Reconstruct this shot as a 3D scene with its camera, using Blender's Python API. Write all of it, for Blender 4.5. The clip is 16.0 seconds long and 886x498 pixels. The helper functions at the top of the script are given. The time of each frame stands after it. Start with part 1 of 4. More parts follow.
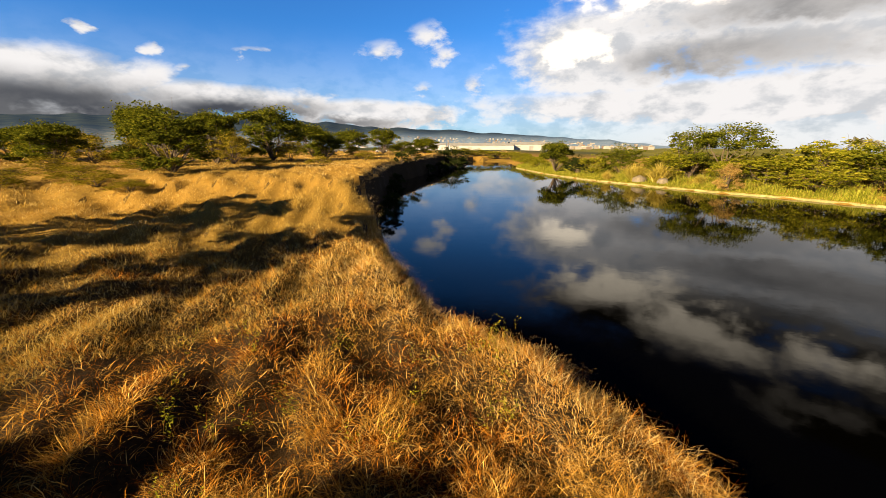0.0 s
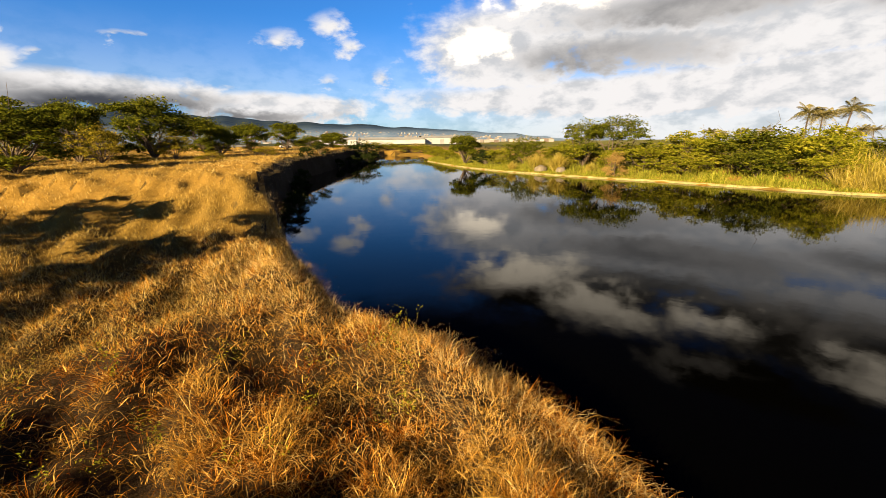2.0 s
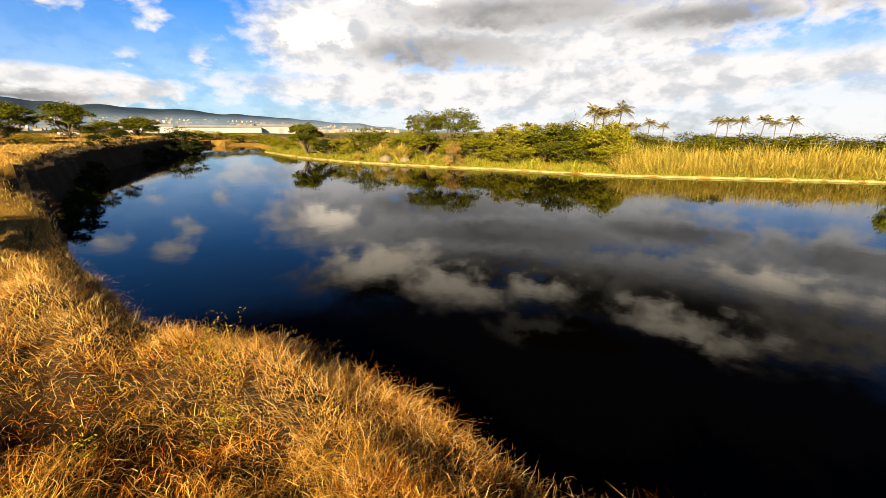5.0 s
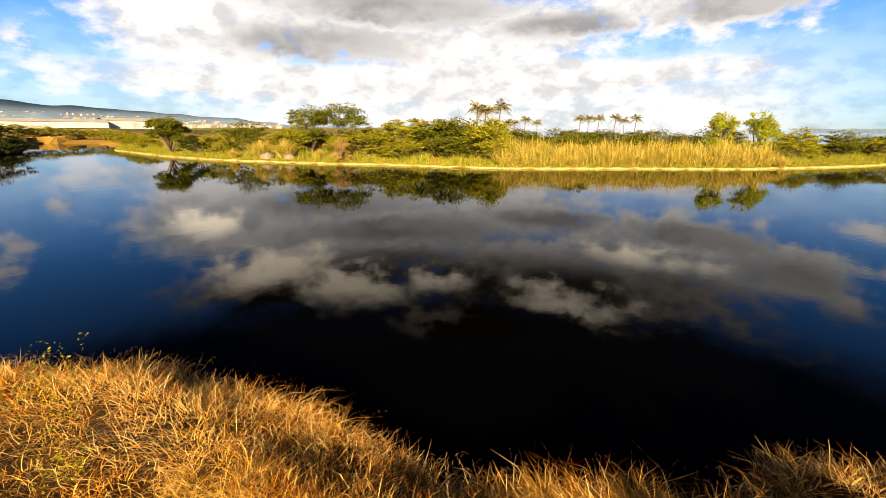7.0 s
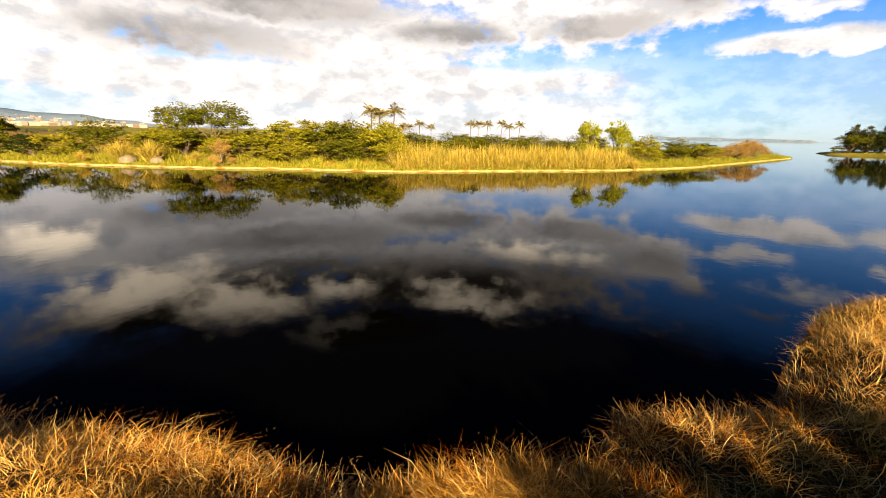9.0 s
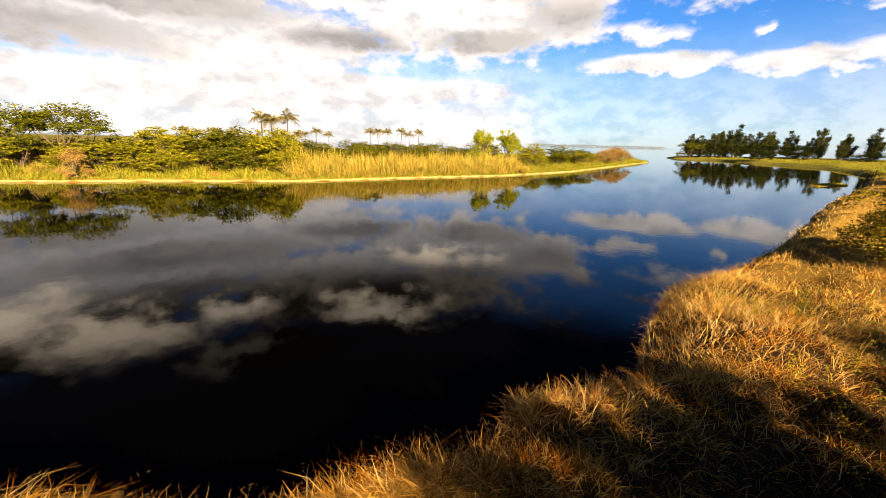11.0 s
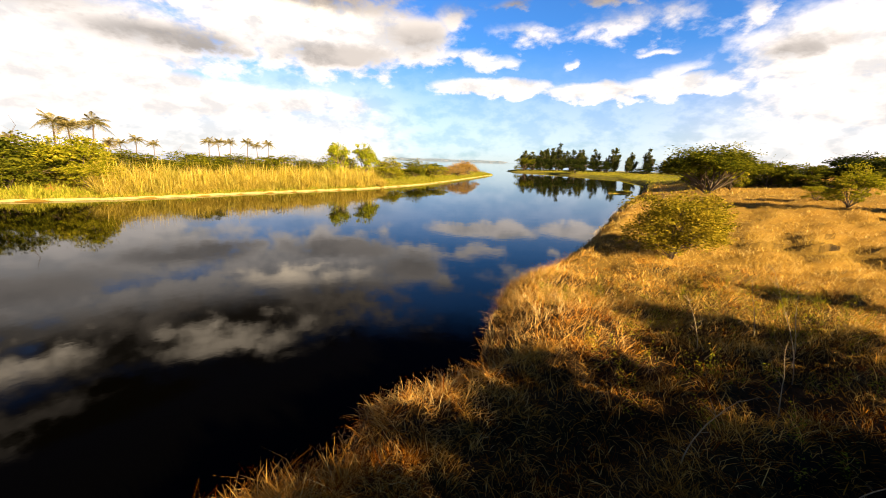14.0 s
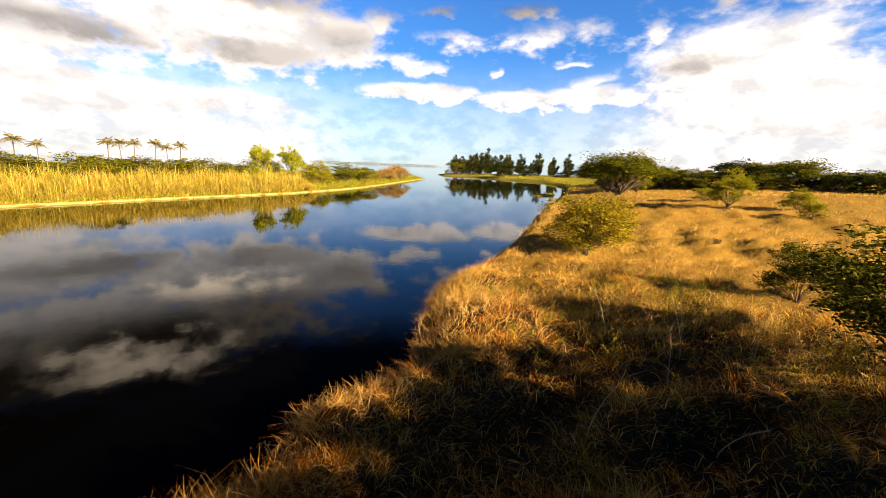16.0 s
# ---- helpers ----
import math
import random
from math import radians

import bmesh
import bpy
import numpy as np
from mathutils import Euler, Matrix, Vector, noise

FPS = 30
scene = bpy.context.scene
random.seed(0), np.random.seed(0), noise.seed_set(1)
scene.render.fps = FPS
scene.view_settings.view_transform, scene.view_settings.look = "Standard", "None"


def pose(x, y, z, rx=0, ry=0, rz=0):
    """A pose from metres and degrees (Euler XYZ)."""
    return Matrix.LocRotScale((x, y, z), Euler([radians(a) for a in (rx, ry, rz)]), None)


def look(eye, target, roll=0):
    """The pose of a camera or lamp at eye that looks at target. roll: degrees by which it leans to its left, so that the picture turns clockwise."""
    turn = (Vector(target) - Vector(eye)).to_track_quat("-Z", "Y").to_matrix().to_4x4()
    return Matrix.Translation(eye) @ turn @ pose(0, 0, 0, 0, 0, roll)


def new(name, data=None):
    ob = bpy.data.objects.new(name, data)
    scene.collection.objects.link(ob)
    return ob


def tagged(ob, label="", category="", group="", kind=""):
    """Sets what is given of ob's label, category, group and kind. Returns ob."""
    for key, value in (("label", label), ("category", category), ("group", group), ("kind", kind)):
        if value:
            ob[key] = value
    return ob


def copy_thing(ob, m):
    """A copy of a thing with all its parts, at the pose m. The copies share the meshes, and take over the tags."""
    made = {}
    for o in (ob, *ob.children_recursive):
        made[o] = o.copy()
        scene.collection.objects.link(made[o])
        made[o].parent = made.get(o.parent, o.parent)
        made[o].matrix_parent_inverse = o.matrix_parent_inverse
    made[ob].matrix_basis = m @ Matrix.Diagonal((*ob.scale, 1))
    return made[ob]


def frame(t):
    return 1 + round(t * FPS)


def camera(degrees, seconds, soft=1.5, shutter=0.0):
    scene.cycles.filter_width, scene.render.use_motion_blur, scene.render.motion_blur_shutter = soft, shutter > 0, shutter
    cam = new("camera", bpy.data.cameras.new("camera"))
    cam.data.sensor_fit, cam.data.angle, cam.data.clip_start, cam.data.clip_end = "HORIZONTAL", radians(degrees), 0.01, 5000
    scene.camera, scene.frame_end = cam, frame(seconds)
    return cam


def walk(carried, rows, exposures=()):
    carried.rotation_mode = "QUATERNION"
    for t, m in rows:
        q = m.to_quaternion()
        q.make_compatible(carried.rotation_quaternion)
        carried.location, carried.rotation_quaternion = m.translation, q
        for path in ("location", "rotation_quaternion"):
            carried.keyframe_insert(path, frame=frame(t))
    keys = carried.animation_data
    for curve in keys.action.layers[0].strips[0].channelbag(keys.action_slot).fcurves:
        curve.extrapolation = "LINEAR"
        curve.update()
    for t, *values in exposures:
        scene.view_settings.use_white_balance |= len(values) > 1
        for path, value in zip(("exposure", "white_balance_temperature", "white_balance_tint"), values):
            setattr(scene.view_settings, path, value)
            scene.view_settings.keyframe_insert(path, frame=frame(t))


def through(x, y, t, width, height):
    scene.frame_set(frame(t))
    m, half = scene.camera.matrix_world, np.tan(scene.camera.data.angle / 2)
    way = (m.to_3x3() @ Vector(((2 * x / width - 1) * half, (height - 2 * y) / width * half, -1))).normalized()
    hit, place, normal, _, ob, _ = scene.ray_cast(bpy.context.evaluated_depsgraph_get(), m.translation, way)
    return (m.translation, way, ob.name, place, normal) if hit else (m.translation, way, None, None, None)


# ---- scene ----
cam = camera(96.0, 16.0, soft=0.8)
# seconds, x, y, z, turn to the left from north, tilt, lean
PATH = [
    (0.0, 0.00, 0.00, 5.00, 0.90, -13.91, 0.06),
    (0.5, 0.13, 0.07, 4.95, -0.47, -14.21, -0.29),
    (1.0, 0.25, 0.13, 4.90, -3.82, -14.56, -0.64),
    (1.5, 0.36, 0.18, 4.86, -7.58, -14.71, -0.68),
    (2.0, 0.46, 0.21, 4.82, -11.07, -14.73, -0.65),
    (2.5, 0.56, 0.23, 4.78, -14.74, -14.85, -0.54),
    (3.0, 0.65, 0.24, 4.76, -18.05, -15.03, -0.74),
    (3.5, 0.73, 0.24, 4.73, -21.37, -15.15, -0.56),
    (4.0, 0.81, 0.23, 4.71, -25.07, -15.54, -0.20),
    (6.5, 1.08, 0.04, 4.64, -43.45, -16.34, 0.38),
    (7.0, 1.11, -0.01, 4.64, -47.43, -16.49, 0.42),
    (7.5, 1.14, -0.07, 4.64, -50.96, -16.42, 0.53),
    (8.0, 1.16, -0.14, 4.64, -54.82, -16.16, 0.93),
    (8.5, 1.18, -0.20, 4.64, -58.46, -15.98, 1.19),
    (11.0, 1.15, -0.56, 4.67, -75.57, -14.50, 1.41),
    (11.5, 1.13, -0.63, 4.67, -79.01, -13.89, 1.05),
    (12.0, 1.10, -0.69, 4.68, -82.10, -13.21, 0.72),
    (12.5, 1.07, -0.76, 4.69, -85.37, -12.72, 1.18),
    (13.0, 1.03, -0.82, 4.70, -88.71, -12.22, 1.50),
    (13.5, 0.98, -0.88, 4.71, -92.49, -12.20, 2.03),
    (14.0, 0.93, -0.93, 4.72, -95.24, -12.12, 2.03),
    (14.5, 0.87, -0.97, 4.73, -98.29, -11.88, 2.44),
    (15.0, 0.81, -1.01, 4.73, -101.26, -11.70, 2.84),
    (15.5, 0.74, -1.04, 4.74, -103.45, -11.44, 2.46),
    (16.0, 0.66, -1.06, 4.75, -104.82, -11.24, 2.26),
]
walk(cam, [(t, pose(x, y, z, 89.55 + tilt, 0, turn) @ pose(0, 0, 0, 0, 0, lean)) for t, x, y, z, turn, tilt, lean in PATH],
     exposures=[(0.0, 2.14, 6900, 12), (4.0, 2.2, 6900, 12), (8.0, 2.45, 7300, 14), (11.0, 2.5, 7500, 16), (14.0, 2.6, 7600, 16), (16.0, 2.6, 7600, 16)])

# ---- light ----
SUN_AZ, SUN_EL = 132.0, 20.0     # degrees to the left of north, above the horizon


def toward(az, el):
    a, e = radians(az), radians(el)
    return Vector((-math.sin(a) * math.cos(e), math.cos(a) * math.cos(e), math.sin(e)))


sun = new("sun", bpy.data.lights.new("sun", "SUN"))
sun.data.energy, sun.data.angle, sun.data.color = 5.0, radians(0.6), (1.0, 0.76, 0.42)
sun.matrix_world = look(toward(SUN_AZ, SUN_EL) * 60, (0, 0, 0))


class Nodes:
    """Shortcuts for building a node tree."""

    def __init__(self, tree):
        self.t, self.n = tree, tree.nodes

    def add(self, kind, **inputs):
        node = self.n.new(kind)
        for key, value in inputs.items():
            self.put(node.inputs[int(key[1:])] if key[0] == "i" and key[1:].isdigit() else node.inputs[key], value)
        return node

    def put(self, socket, value):
        if isinstance(value, bpy.types.NodeSocket):
            self.t.links.new(value, socket)
        else:
            socket.default_value = value

    def math(self, op, a, b=0.0, c=0.0):
        node = self.n.new("ShaderNodeMath")
        node.operation = op
        for socket, value in zip(node.inputs, (a, b, c)):
            self.put(socket, value)
        return node.outputs[0]

    def step(self, value, low, high):
        node = self.n.new("ShaderNodeMapRange")
        node.interpolation_type = "SMOOTHSTEP"
        self.put(node.inputs[0], value)
        node.inputs[1].default_value, node.inputs[2].default_value = low, high
        return node.outputs[0]

    def noise(self, vector, scale, detail=4.0, rough=0.55, distortion=0.0):
        node = self.add("ShaderNodeTexNoise", Scale=scale, Detail=detail, Roughness=rough, Distortion=distortion)
        if vector is not None:
            self.t.links.new(vector, node.inputs["Vector"])
        return node.outputs[0]

    def mix(self, f, a, b):
        node = self.n.new("ShaderNodeMix")
        node.data_type = "RGBA"
        self.put(node.inputs[0], f)
        for socket, value in ((node.inputs[6], a), (node.inputs[7], b)):
            self.put(socket, (*value, 1.0) if isinstance(value, tuple) and len(value) == 3 else value)
        return node.outputs[2]

    def ramp(self, f, *stops):
        node = self.n.new("ShaderNodeValToRGB")
        self.put(node.inputs[0], f)
        el = node.color_ramp.elements
        while len(el) < len(stops):
            el.new(0.5)
        for e, (at, colour) in zip(el, stops):
            e.position, e.color = at, (*colour, 1.0)
        return node.outputs[0]


# clouds: direction to the left of north, height, half width, half height (degrees)
SMALL_CLOUDS = [(9.1, 11.8, 2.3, 1.6), (2.4, 13.9, 2.3, 1.8), (24.4, 10.9, 2.7, 0.8), (35.2, 10.4, 1.6, 0.6), (31.6, 8.6, 2.4, 0.7),
                (0.9, 11.6, 1.6, 1.4), (41.8, 11.5, 1.0, 0.6), (2.8, 7.5, 3.0, 1.4), (-3.3, 7.9, 2.8, 1.9),
                (-96.0, 17.2, 4.6, 2.6), (-105.2, 15.9, 4.6, 1.8), (-116.7, 16.2, 9.0, 2.4), (-128.9, 15.8, 1.9, 1.6), (-124.1, 10.9, 3.8, 1.4),
                (-102.0, 12.5, 5.0, 1.0), (-111.0, 12.3, 1.6, 0.6), (-97.0, 13.5, 4.0, 1.2), (-121.0, 13.2, 2.2, 0.6), (-115.0, 19.0, 5.0, 1.2), (-104.0, 19.0, 3.0, 0.8)]
LARGE_CLOUDS = [(46.0, 6.4, 17.0, 3.4), (44.0, 4.0, 20.0, 2.6), (28.0, 5.4, 14.0, 2.4), (11.0, 4.2, 13.0, 2.2), (-19.8, 10.9, 14.0, 6.0), (-37.0, 15.0, 23.0, 6.5),
                (-48.0, 11.3, 31.0, 5.0), (-40.0, 5.0, 42.0, 3.4), (-60.0, 6.0, 30.0, 3.2), (-76.0, 14.5, 16.0, 5.0), (-100.0, 9.6, 8.0, 1.4), (-115.0, 9.0, 9.0, 1.3), (-125.0, 9.4, 8.0, 1.6), (-90.0, 14.5, 8.0, 3.2),
                (-139.0, 11.5, 12.0, 5.2), (-150.0, 7.0, 25.0, 5.0), (-30.0, 20.0, 19.0, 5.5), (-62.0, 20.0, 26.0, 7.0), (-50.0, 27.0, 12.0, 3.0), (-150.0, 24.0, 22.0, 8.0)]
GREY_CLOUDS = [(46.0, 4.4, 20.0, 3.3), (27.0, 4.4, 14.0, 2.0), (12.0, 3.3, 9.0, 0.9), (-31.0, 10.0, 14.0, 2.6), (-42.0, 14.0, 20.0, 2.6), (-64.0, 12.2, 13.0, 2.0),
               (-80.0, 12.5, 8.0, 1.7), (-90.0, 15.0, 8.0, 2.4), (-134.0, 12.4, 3.6, 1.4), (-40.0, 18.0, 14.0, 2.0), (-56.0, 19.5, 14.0, 2.2), (-80.0, 19.0, 9.0, 2.4), (-45.0, 24.0, 20.0, 2.0)]
# sunlit heads of the heaped clouds
LIT_HEADS = [(-15.4, 11.6, 4.0, 2.0), (-22.5, 18.4, 8.5, 2.6), (-33.0, 21.6, 9.0, 2.8), (-46.7, 21.6, 6.0, 1.8), (-65.5, 23.4, 8.5, 3.2), (-75.0, 16.0, 7.0, 1.6)]


def build_sky():
    world = bpy.data.worlds.new("sky")
    world.use_nodes = True
    scene.world = world
    k = Nodes(world.node_tree)
    k.n.clear()
    tc = k.add("ShaderNodeTexCoord").outputs["Generated"]
    xyz = k.add("ShaderNodeSeparateXYZ", Vector=tc)
    x, y, z = xyz.outputs
    el = k.math("MULTIPLY", k.math("ARCSINE", z), 57.2958)
    az = k.math("MULTIPLY", k.math("ARCTAN2", k.math("MULTIPLY", x, -1.0), y), 57.2958)
    flat = k.add("ShaderNodeVectorMath", i0=tc, i1=(1.0, 1.0, 1.9))
    flat.operation = "MULTIPLY"
    v = flat.outputs[0]
    n1 = k.noise(v, 5.0, 8.0, 0.6, 0.3)
    n2 = k.noise(v, 15.0, 4.5, 0.58, 0.1)
    n3 = k.noise(v, 3.6, 2.0, 0.5)
    az2 = k.math("ADD", az, k.math("MULTIPLY", k.math("SUBTRACT", n1, 0.5), 14.0))
    el2 = k.math("ADD", el, k.math("MULTIPLY", k.math("SUBTRACT", n2, 0.5), 3.2))

    def cover(rows):
        most = None
        for a, e, w, h in rows:
            dx = k.math("DIVIDE", k.math("SUBTRACT", az2, a), w)
            dy = k.math("DIVIDE", k.math("SUBTRACT", el2, e), h)
            q = k.math("MULTIPLY_ADD", dx, dx, k.math("MULTIPLY", dy, dy))
            most = q if most is None else k.math("MINIMUM", most, q)
        return k.math("SUBTRACT", 1.0, k.math("SQRT", most))

    rag = k.math("ADD", k.math("MULTIPLY", k.math("SUBTRACT", n2, 0.5), 1.1), k.math("MULTIPLY", k.math("SUBTRACT", n1, 0.5), 0.9))
    rag = k.math("MULTIPLY", rag, k.math("SUBTRACT", 1.0, k.math("MULTIPLY", k.math("MULTIPLY", k.step(el, 13.0, 3.0), k.step(az, 8.0, -15.0)), 0.65)))
    small = k.step(k.math("ADD", cover(SMALL_CLOUDS), k.math("MULTIPLY", rag, 2.2)), -0.1, 1.1)
    large = k.step(k.math("ADD", cover(LARGE_CLOUDS), rag), -0.15, 0.4)
    grey = k.step(k.math("ADD", cover(GREY_CLOUDS), k.math("MULTIPLY", rag, 0.9)), -0.1, 0.8)
    head = k.step(k.math("ADD", cover(LIT_HEADS), k.math("MULTIPLY", rag, 1.8)), -0.25, 1.0)
    veil = k.math("MULTIPLY", k.step(el, 15.0, 2.0), k.math("MULTIPLY_ADD", k.step(az, 5.0, -35.0), 0.52, 0.40))
    veil = k.math("MULTIPLY", veil, k.math("MULTIPLY_ADD", k.math("MULTIPLY", k.step(az, -80.0, -94.0), k.step(az, -138.0, -118.0)), -0.45, 1.0))
    dens = k.math("MAXIMUM", k.math("MAXIMUM", small, large), veil)
    sky = k.add("ShaderNodeTexSky")
    sky.sky_type, sky.sun_disc = "NISHITA", False
    sky.sun_elevation, sky.sun_rotation = radians(SUN_EL), radians(-SUN_AZ)
    sky.air_density, sky.dust_density, sky.ozone_density = 1.0, 0.4, 2.5
    blue = k.add("ShaderNodeVectorMath", i0=sky.outputs[0], i1=(0.022, 0.074, 0.138))
    blue.operation = "MULTIPLY"
    lit = k.mix(k.step(n2, 0.35, 0.58), (0.46, 0.49, 0.53), (0.68, 0.69, 0.71))
    dark = k.mix(k.step(n1, 0.38, 0.62), (0.24, 0.245, 0.255), (0.40, 0.40, 0.405))
    dark = k.mix(k.step(az, 8.0, 24.0), dark, k.mix(k.step(n1, 0.38, 0.62), (0.05, 0.057, 0.072), (0.10, 0.107, 0.12)))
    cloud = k.mix(grey, lit, dark)
    # the heaps' undersides and flanks higher up
    flank = k.mix(k.step(k.math("MULTIPLY_ADD", n2, 0.5, n1), 0.60, 0.92), (0.03, 0.027, 0.024), (0.34, 0.31, 0.27))
    cloud = k.mix(k.step(el2, 15.5, 20.5), cloud, flank)
    cloud = k.mix(head, cloud, (1.9, 1.72, 1.4))
    # unseen cloud and blue overhead, darkened almost to black to dim reflections and fill
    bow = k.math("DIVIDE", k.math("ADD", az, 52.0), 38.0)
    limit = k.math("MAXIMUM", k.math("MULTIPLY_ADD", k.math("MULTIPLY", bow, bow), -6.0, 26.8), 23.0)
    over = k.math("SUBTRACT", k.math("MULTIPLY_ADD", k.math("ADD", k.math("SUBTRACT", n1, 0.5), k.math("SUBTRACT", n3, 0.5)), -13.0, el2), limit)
    dark_overhead = k.mix(k.step(n1, 0.50, 0.7), (0.002, 0.002, 0.002), (0.012, 0.011, 0.010))
    cloud = k.mix(k.step(over, -0.6, 1.2), cloud, dark_overhead)
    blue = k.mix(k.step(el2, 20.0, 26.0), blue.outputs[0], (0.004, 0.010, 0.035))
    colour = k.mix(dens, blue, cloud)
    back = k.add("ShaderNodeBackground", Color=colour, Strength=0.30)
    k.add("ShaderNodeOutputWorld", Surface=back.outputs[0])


build_sky()


# ---- materials ----
def material(name):
    m = bpy.data.materials.new(name)
    m.use_nodes = True
    k = Nodes(m.node_tree)
    k.n.clear()
    k.out = k.add("ShaderNodeOutputMaterial")
    return m, k


def leafy(name, stops, through=0.35, patch=0.25, tint=(0.3, 0.3, 0.1), patch_amount=0.5, gloss=0.03):
    """Blades and leaves: each one its own tone, drifting in patches, with light coming through."""
    m, k = material(name)
    geo = k.add("ShaderNodeNewGeometry")
    col = k.ramp(geo.outputs["Random Per Island"], *stops)
    where = k.noise(geo.outputs["Position"], patch, 3.0)
    col = k.mix(k.math("MULTIPLY", k.step(where, 0.42, 0.66), patch_amount), col, tint)
    d = k.add("ShaderNodeBsdfDiffuse", Color=col)
    tr = k.add("ShaderNodeBsdfTranslucent", Color=col)
    g = k.add("ShaderNodeBsdfGlossy", Color=col, Roughness=0.5)
    a = k.add("ShaderNodeMixShader", i0=through, i1=d.outputs[0], i2=tr.outputs[0])
    b = k.add("ShaderNodeMixShader", i0=gloss, i1=a.outputs[0], i2=g.outputs[0])
    k.put(k.out.inputs[0], b.outputs[0])
    return m


def plain(name, a, b, scale=3.0, rough=0.85, bump=0.0, fine=20.0, metallic=0.0):
    """Two tones mottled at two scales, with fine relief."""
    m, k = material(name)
    tc = k.add("ShaderNodeTexCoord").outputs["Object"]
    n = k.math("ADD", k.math("MULTIPLY", k.noise(tc, scale, 4.0), 0.6), k.math("MULTIPLY", k.noise(tc, fine, 4.0), 0.4))
    col = k.mix(k.step(n, 0.35, 0.65), a, b)
    p = k.add("ShaderNodeBsdfPrincipled", **{"Base Color": col, "Roughness": rough, "Metallic": metallic})
    if bump:
        bp = k.add("ShaderNodeBump", Strength=bump, Distance=0.03, Height=k.noise(tc, fine, 5.0))
        k.put(p.inputs["Normal"], bp.outputs[0])
    k.put(k.out.inputs[0], p.outputs[0])
    return m


def ground_material():
    m, k = material("dry_earth")
    pos = k.add("ShaderNodeNewGeometry").outputs["Position"]
    big, mid, fine = k.noise(pos, 0.06, 4.0), k.noise(pos, 0.9, 5.0), k.noise(pos, 14.0, 6.0, 0.7)
    # close by, the soil is coloured near black like the shade between tufts
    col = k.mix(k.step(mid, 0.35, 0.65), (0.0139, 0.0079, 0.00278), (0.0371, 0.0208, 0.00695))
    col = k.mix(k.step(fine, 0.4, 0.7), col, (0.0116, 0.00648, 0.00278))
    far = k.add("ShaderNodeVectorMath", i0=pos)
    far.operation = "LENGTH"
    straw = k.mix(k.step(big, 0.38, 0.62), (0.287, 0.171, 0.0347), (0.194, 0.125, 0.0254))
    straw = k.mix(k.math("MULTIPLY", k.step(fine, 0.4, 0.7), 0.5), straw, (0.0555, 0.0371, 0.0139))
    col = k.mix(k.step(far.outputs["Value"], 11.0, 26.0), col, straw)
    green = k.mix(k.step(big, 0.35, 0.6), (0.0231, 0.0324, 0.0139), (0.0462, 0.0509, 0.0231))
    col = k.mix(k.step(far.outputs["Value"], 130.0, 240.0), col, green)
    east = k.add("ShaderNodeSeparateXYZ", Vector=pos).outputs[0]
    col = k.mix(k.step(east, 70.0, 110.0), col, k.mix(k.step(big, 0.35, 0.65), (0.139, 0.125, 0.0231), (0.0695, 0.079, 0.0139)))
    # steep bank faces coloured near black, their shade put into the earth
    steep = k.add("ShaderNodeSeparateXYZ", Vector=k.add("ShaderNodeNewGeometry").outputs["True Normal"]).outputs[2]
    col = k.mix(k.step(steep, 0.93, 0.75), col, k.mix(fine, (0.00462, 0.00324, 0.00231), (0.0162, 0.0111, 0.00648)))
    bp = k.add("ShaderNodeBump", Strength=0.8, Distance=0.06, Height=fine)
    p = k.add("ShaderNodeBsdfPrincipled", **{"Base Color": col, "Roughness": 0.95, "Normal": bp.outputs[0], "Specular IOR Level": 0.1})
    k.put(k.out.inputs[0], p.outputs[0])
    return m


def water_material():
    m, k = material("dark_water")
    pos = k.add("ShaderNodeNewGeometry").outputs["Position"]
    calm = k.step(k.noise(pos, 0.035, 3.0), 0.42, 0.62)
    h = k.math("ADD", k.math("MULTIPLY", k.noise(pos, 0.5, 2.0), 0.7), k.math("MULTIPLY", k.noise(pos, 2.6, 3.0), 0.3))
    bp = k.add("ShaderNodeBump", Strength=k.math("MULTIPLY_ADD", calm, 0.05, 0.04), Distance=0.06, Height=h)
    p = k.add("ShaderNodeBsdfPrincipled", **{"Base Color": (0.0004, 0.0004, 0.0003, 1), "Roughness": 0.03, "IOR": 1.156, "Normal": bp.outputs[0]})
    k.put(k.out.inputs[0], p.outputs[0])
    return m


def hill_material():
    m, k = material("hazy_hillside")
    pos = k.add("ShaderNodeNewGeometry").outputs["Position"]
    z = k.add("ShaderNodeSeparateXYZ", Vector=pos).outputs[2]
    n = k.noise(pos, 0.006, 6.0, 0.6)
    n2 = k.noise(pos, 0.03, 4.0, 0.6)
    # haze painted into colour and emission: pale low down, dark blue above and westward
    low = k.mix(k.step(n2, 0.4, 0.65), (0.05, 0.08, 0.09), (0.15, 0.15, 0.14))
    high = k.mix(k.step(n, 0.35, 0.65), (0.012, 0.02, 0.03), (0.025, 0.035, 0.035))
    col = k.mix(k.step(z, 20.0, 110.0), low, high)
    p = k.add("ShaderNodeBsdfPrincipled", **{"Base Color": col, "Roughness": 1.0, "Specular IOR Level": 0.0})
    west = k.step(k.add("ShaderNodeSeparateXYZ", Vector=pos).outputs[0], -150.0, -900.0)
    haze_glow = k.mix(k.step(z, 15.0, 150.0), k.mix(west, (0.10, 0.15, 0.21), (0.02, 0.036, 0.065)), (0.006, 0.015, 0.034))
    k.put(p.inputs["Emission Color"], haze_glow)
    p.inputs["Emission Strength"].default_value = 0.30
    k.put(k.out.inputs[0], p.outputs[0])
    return m


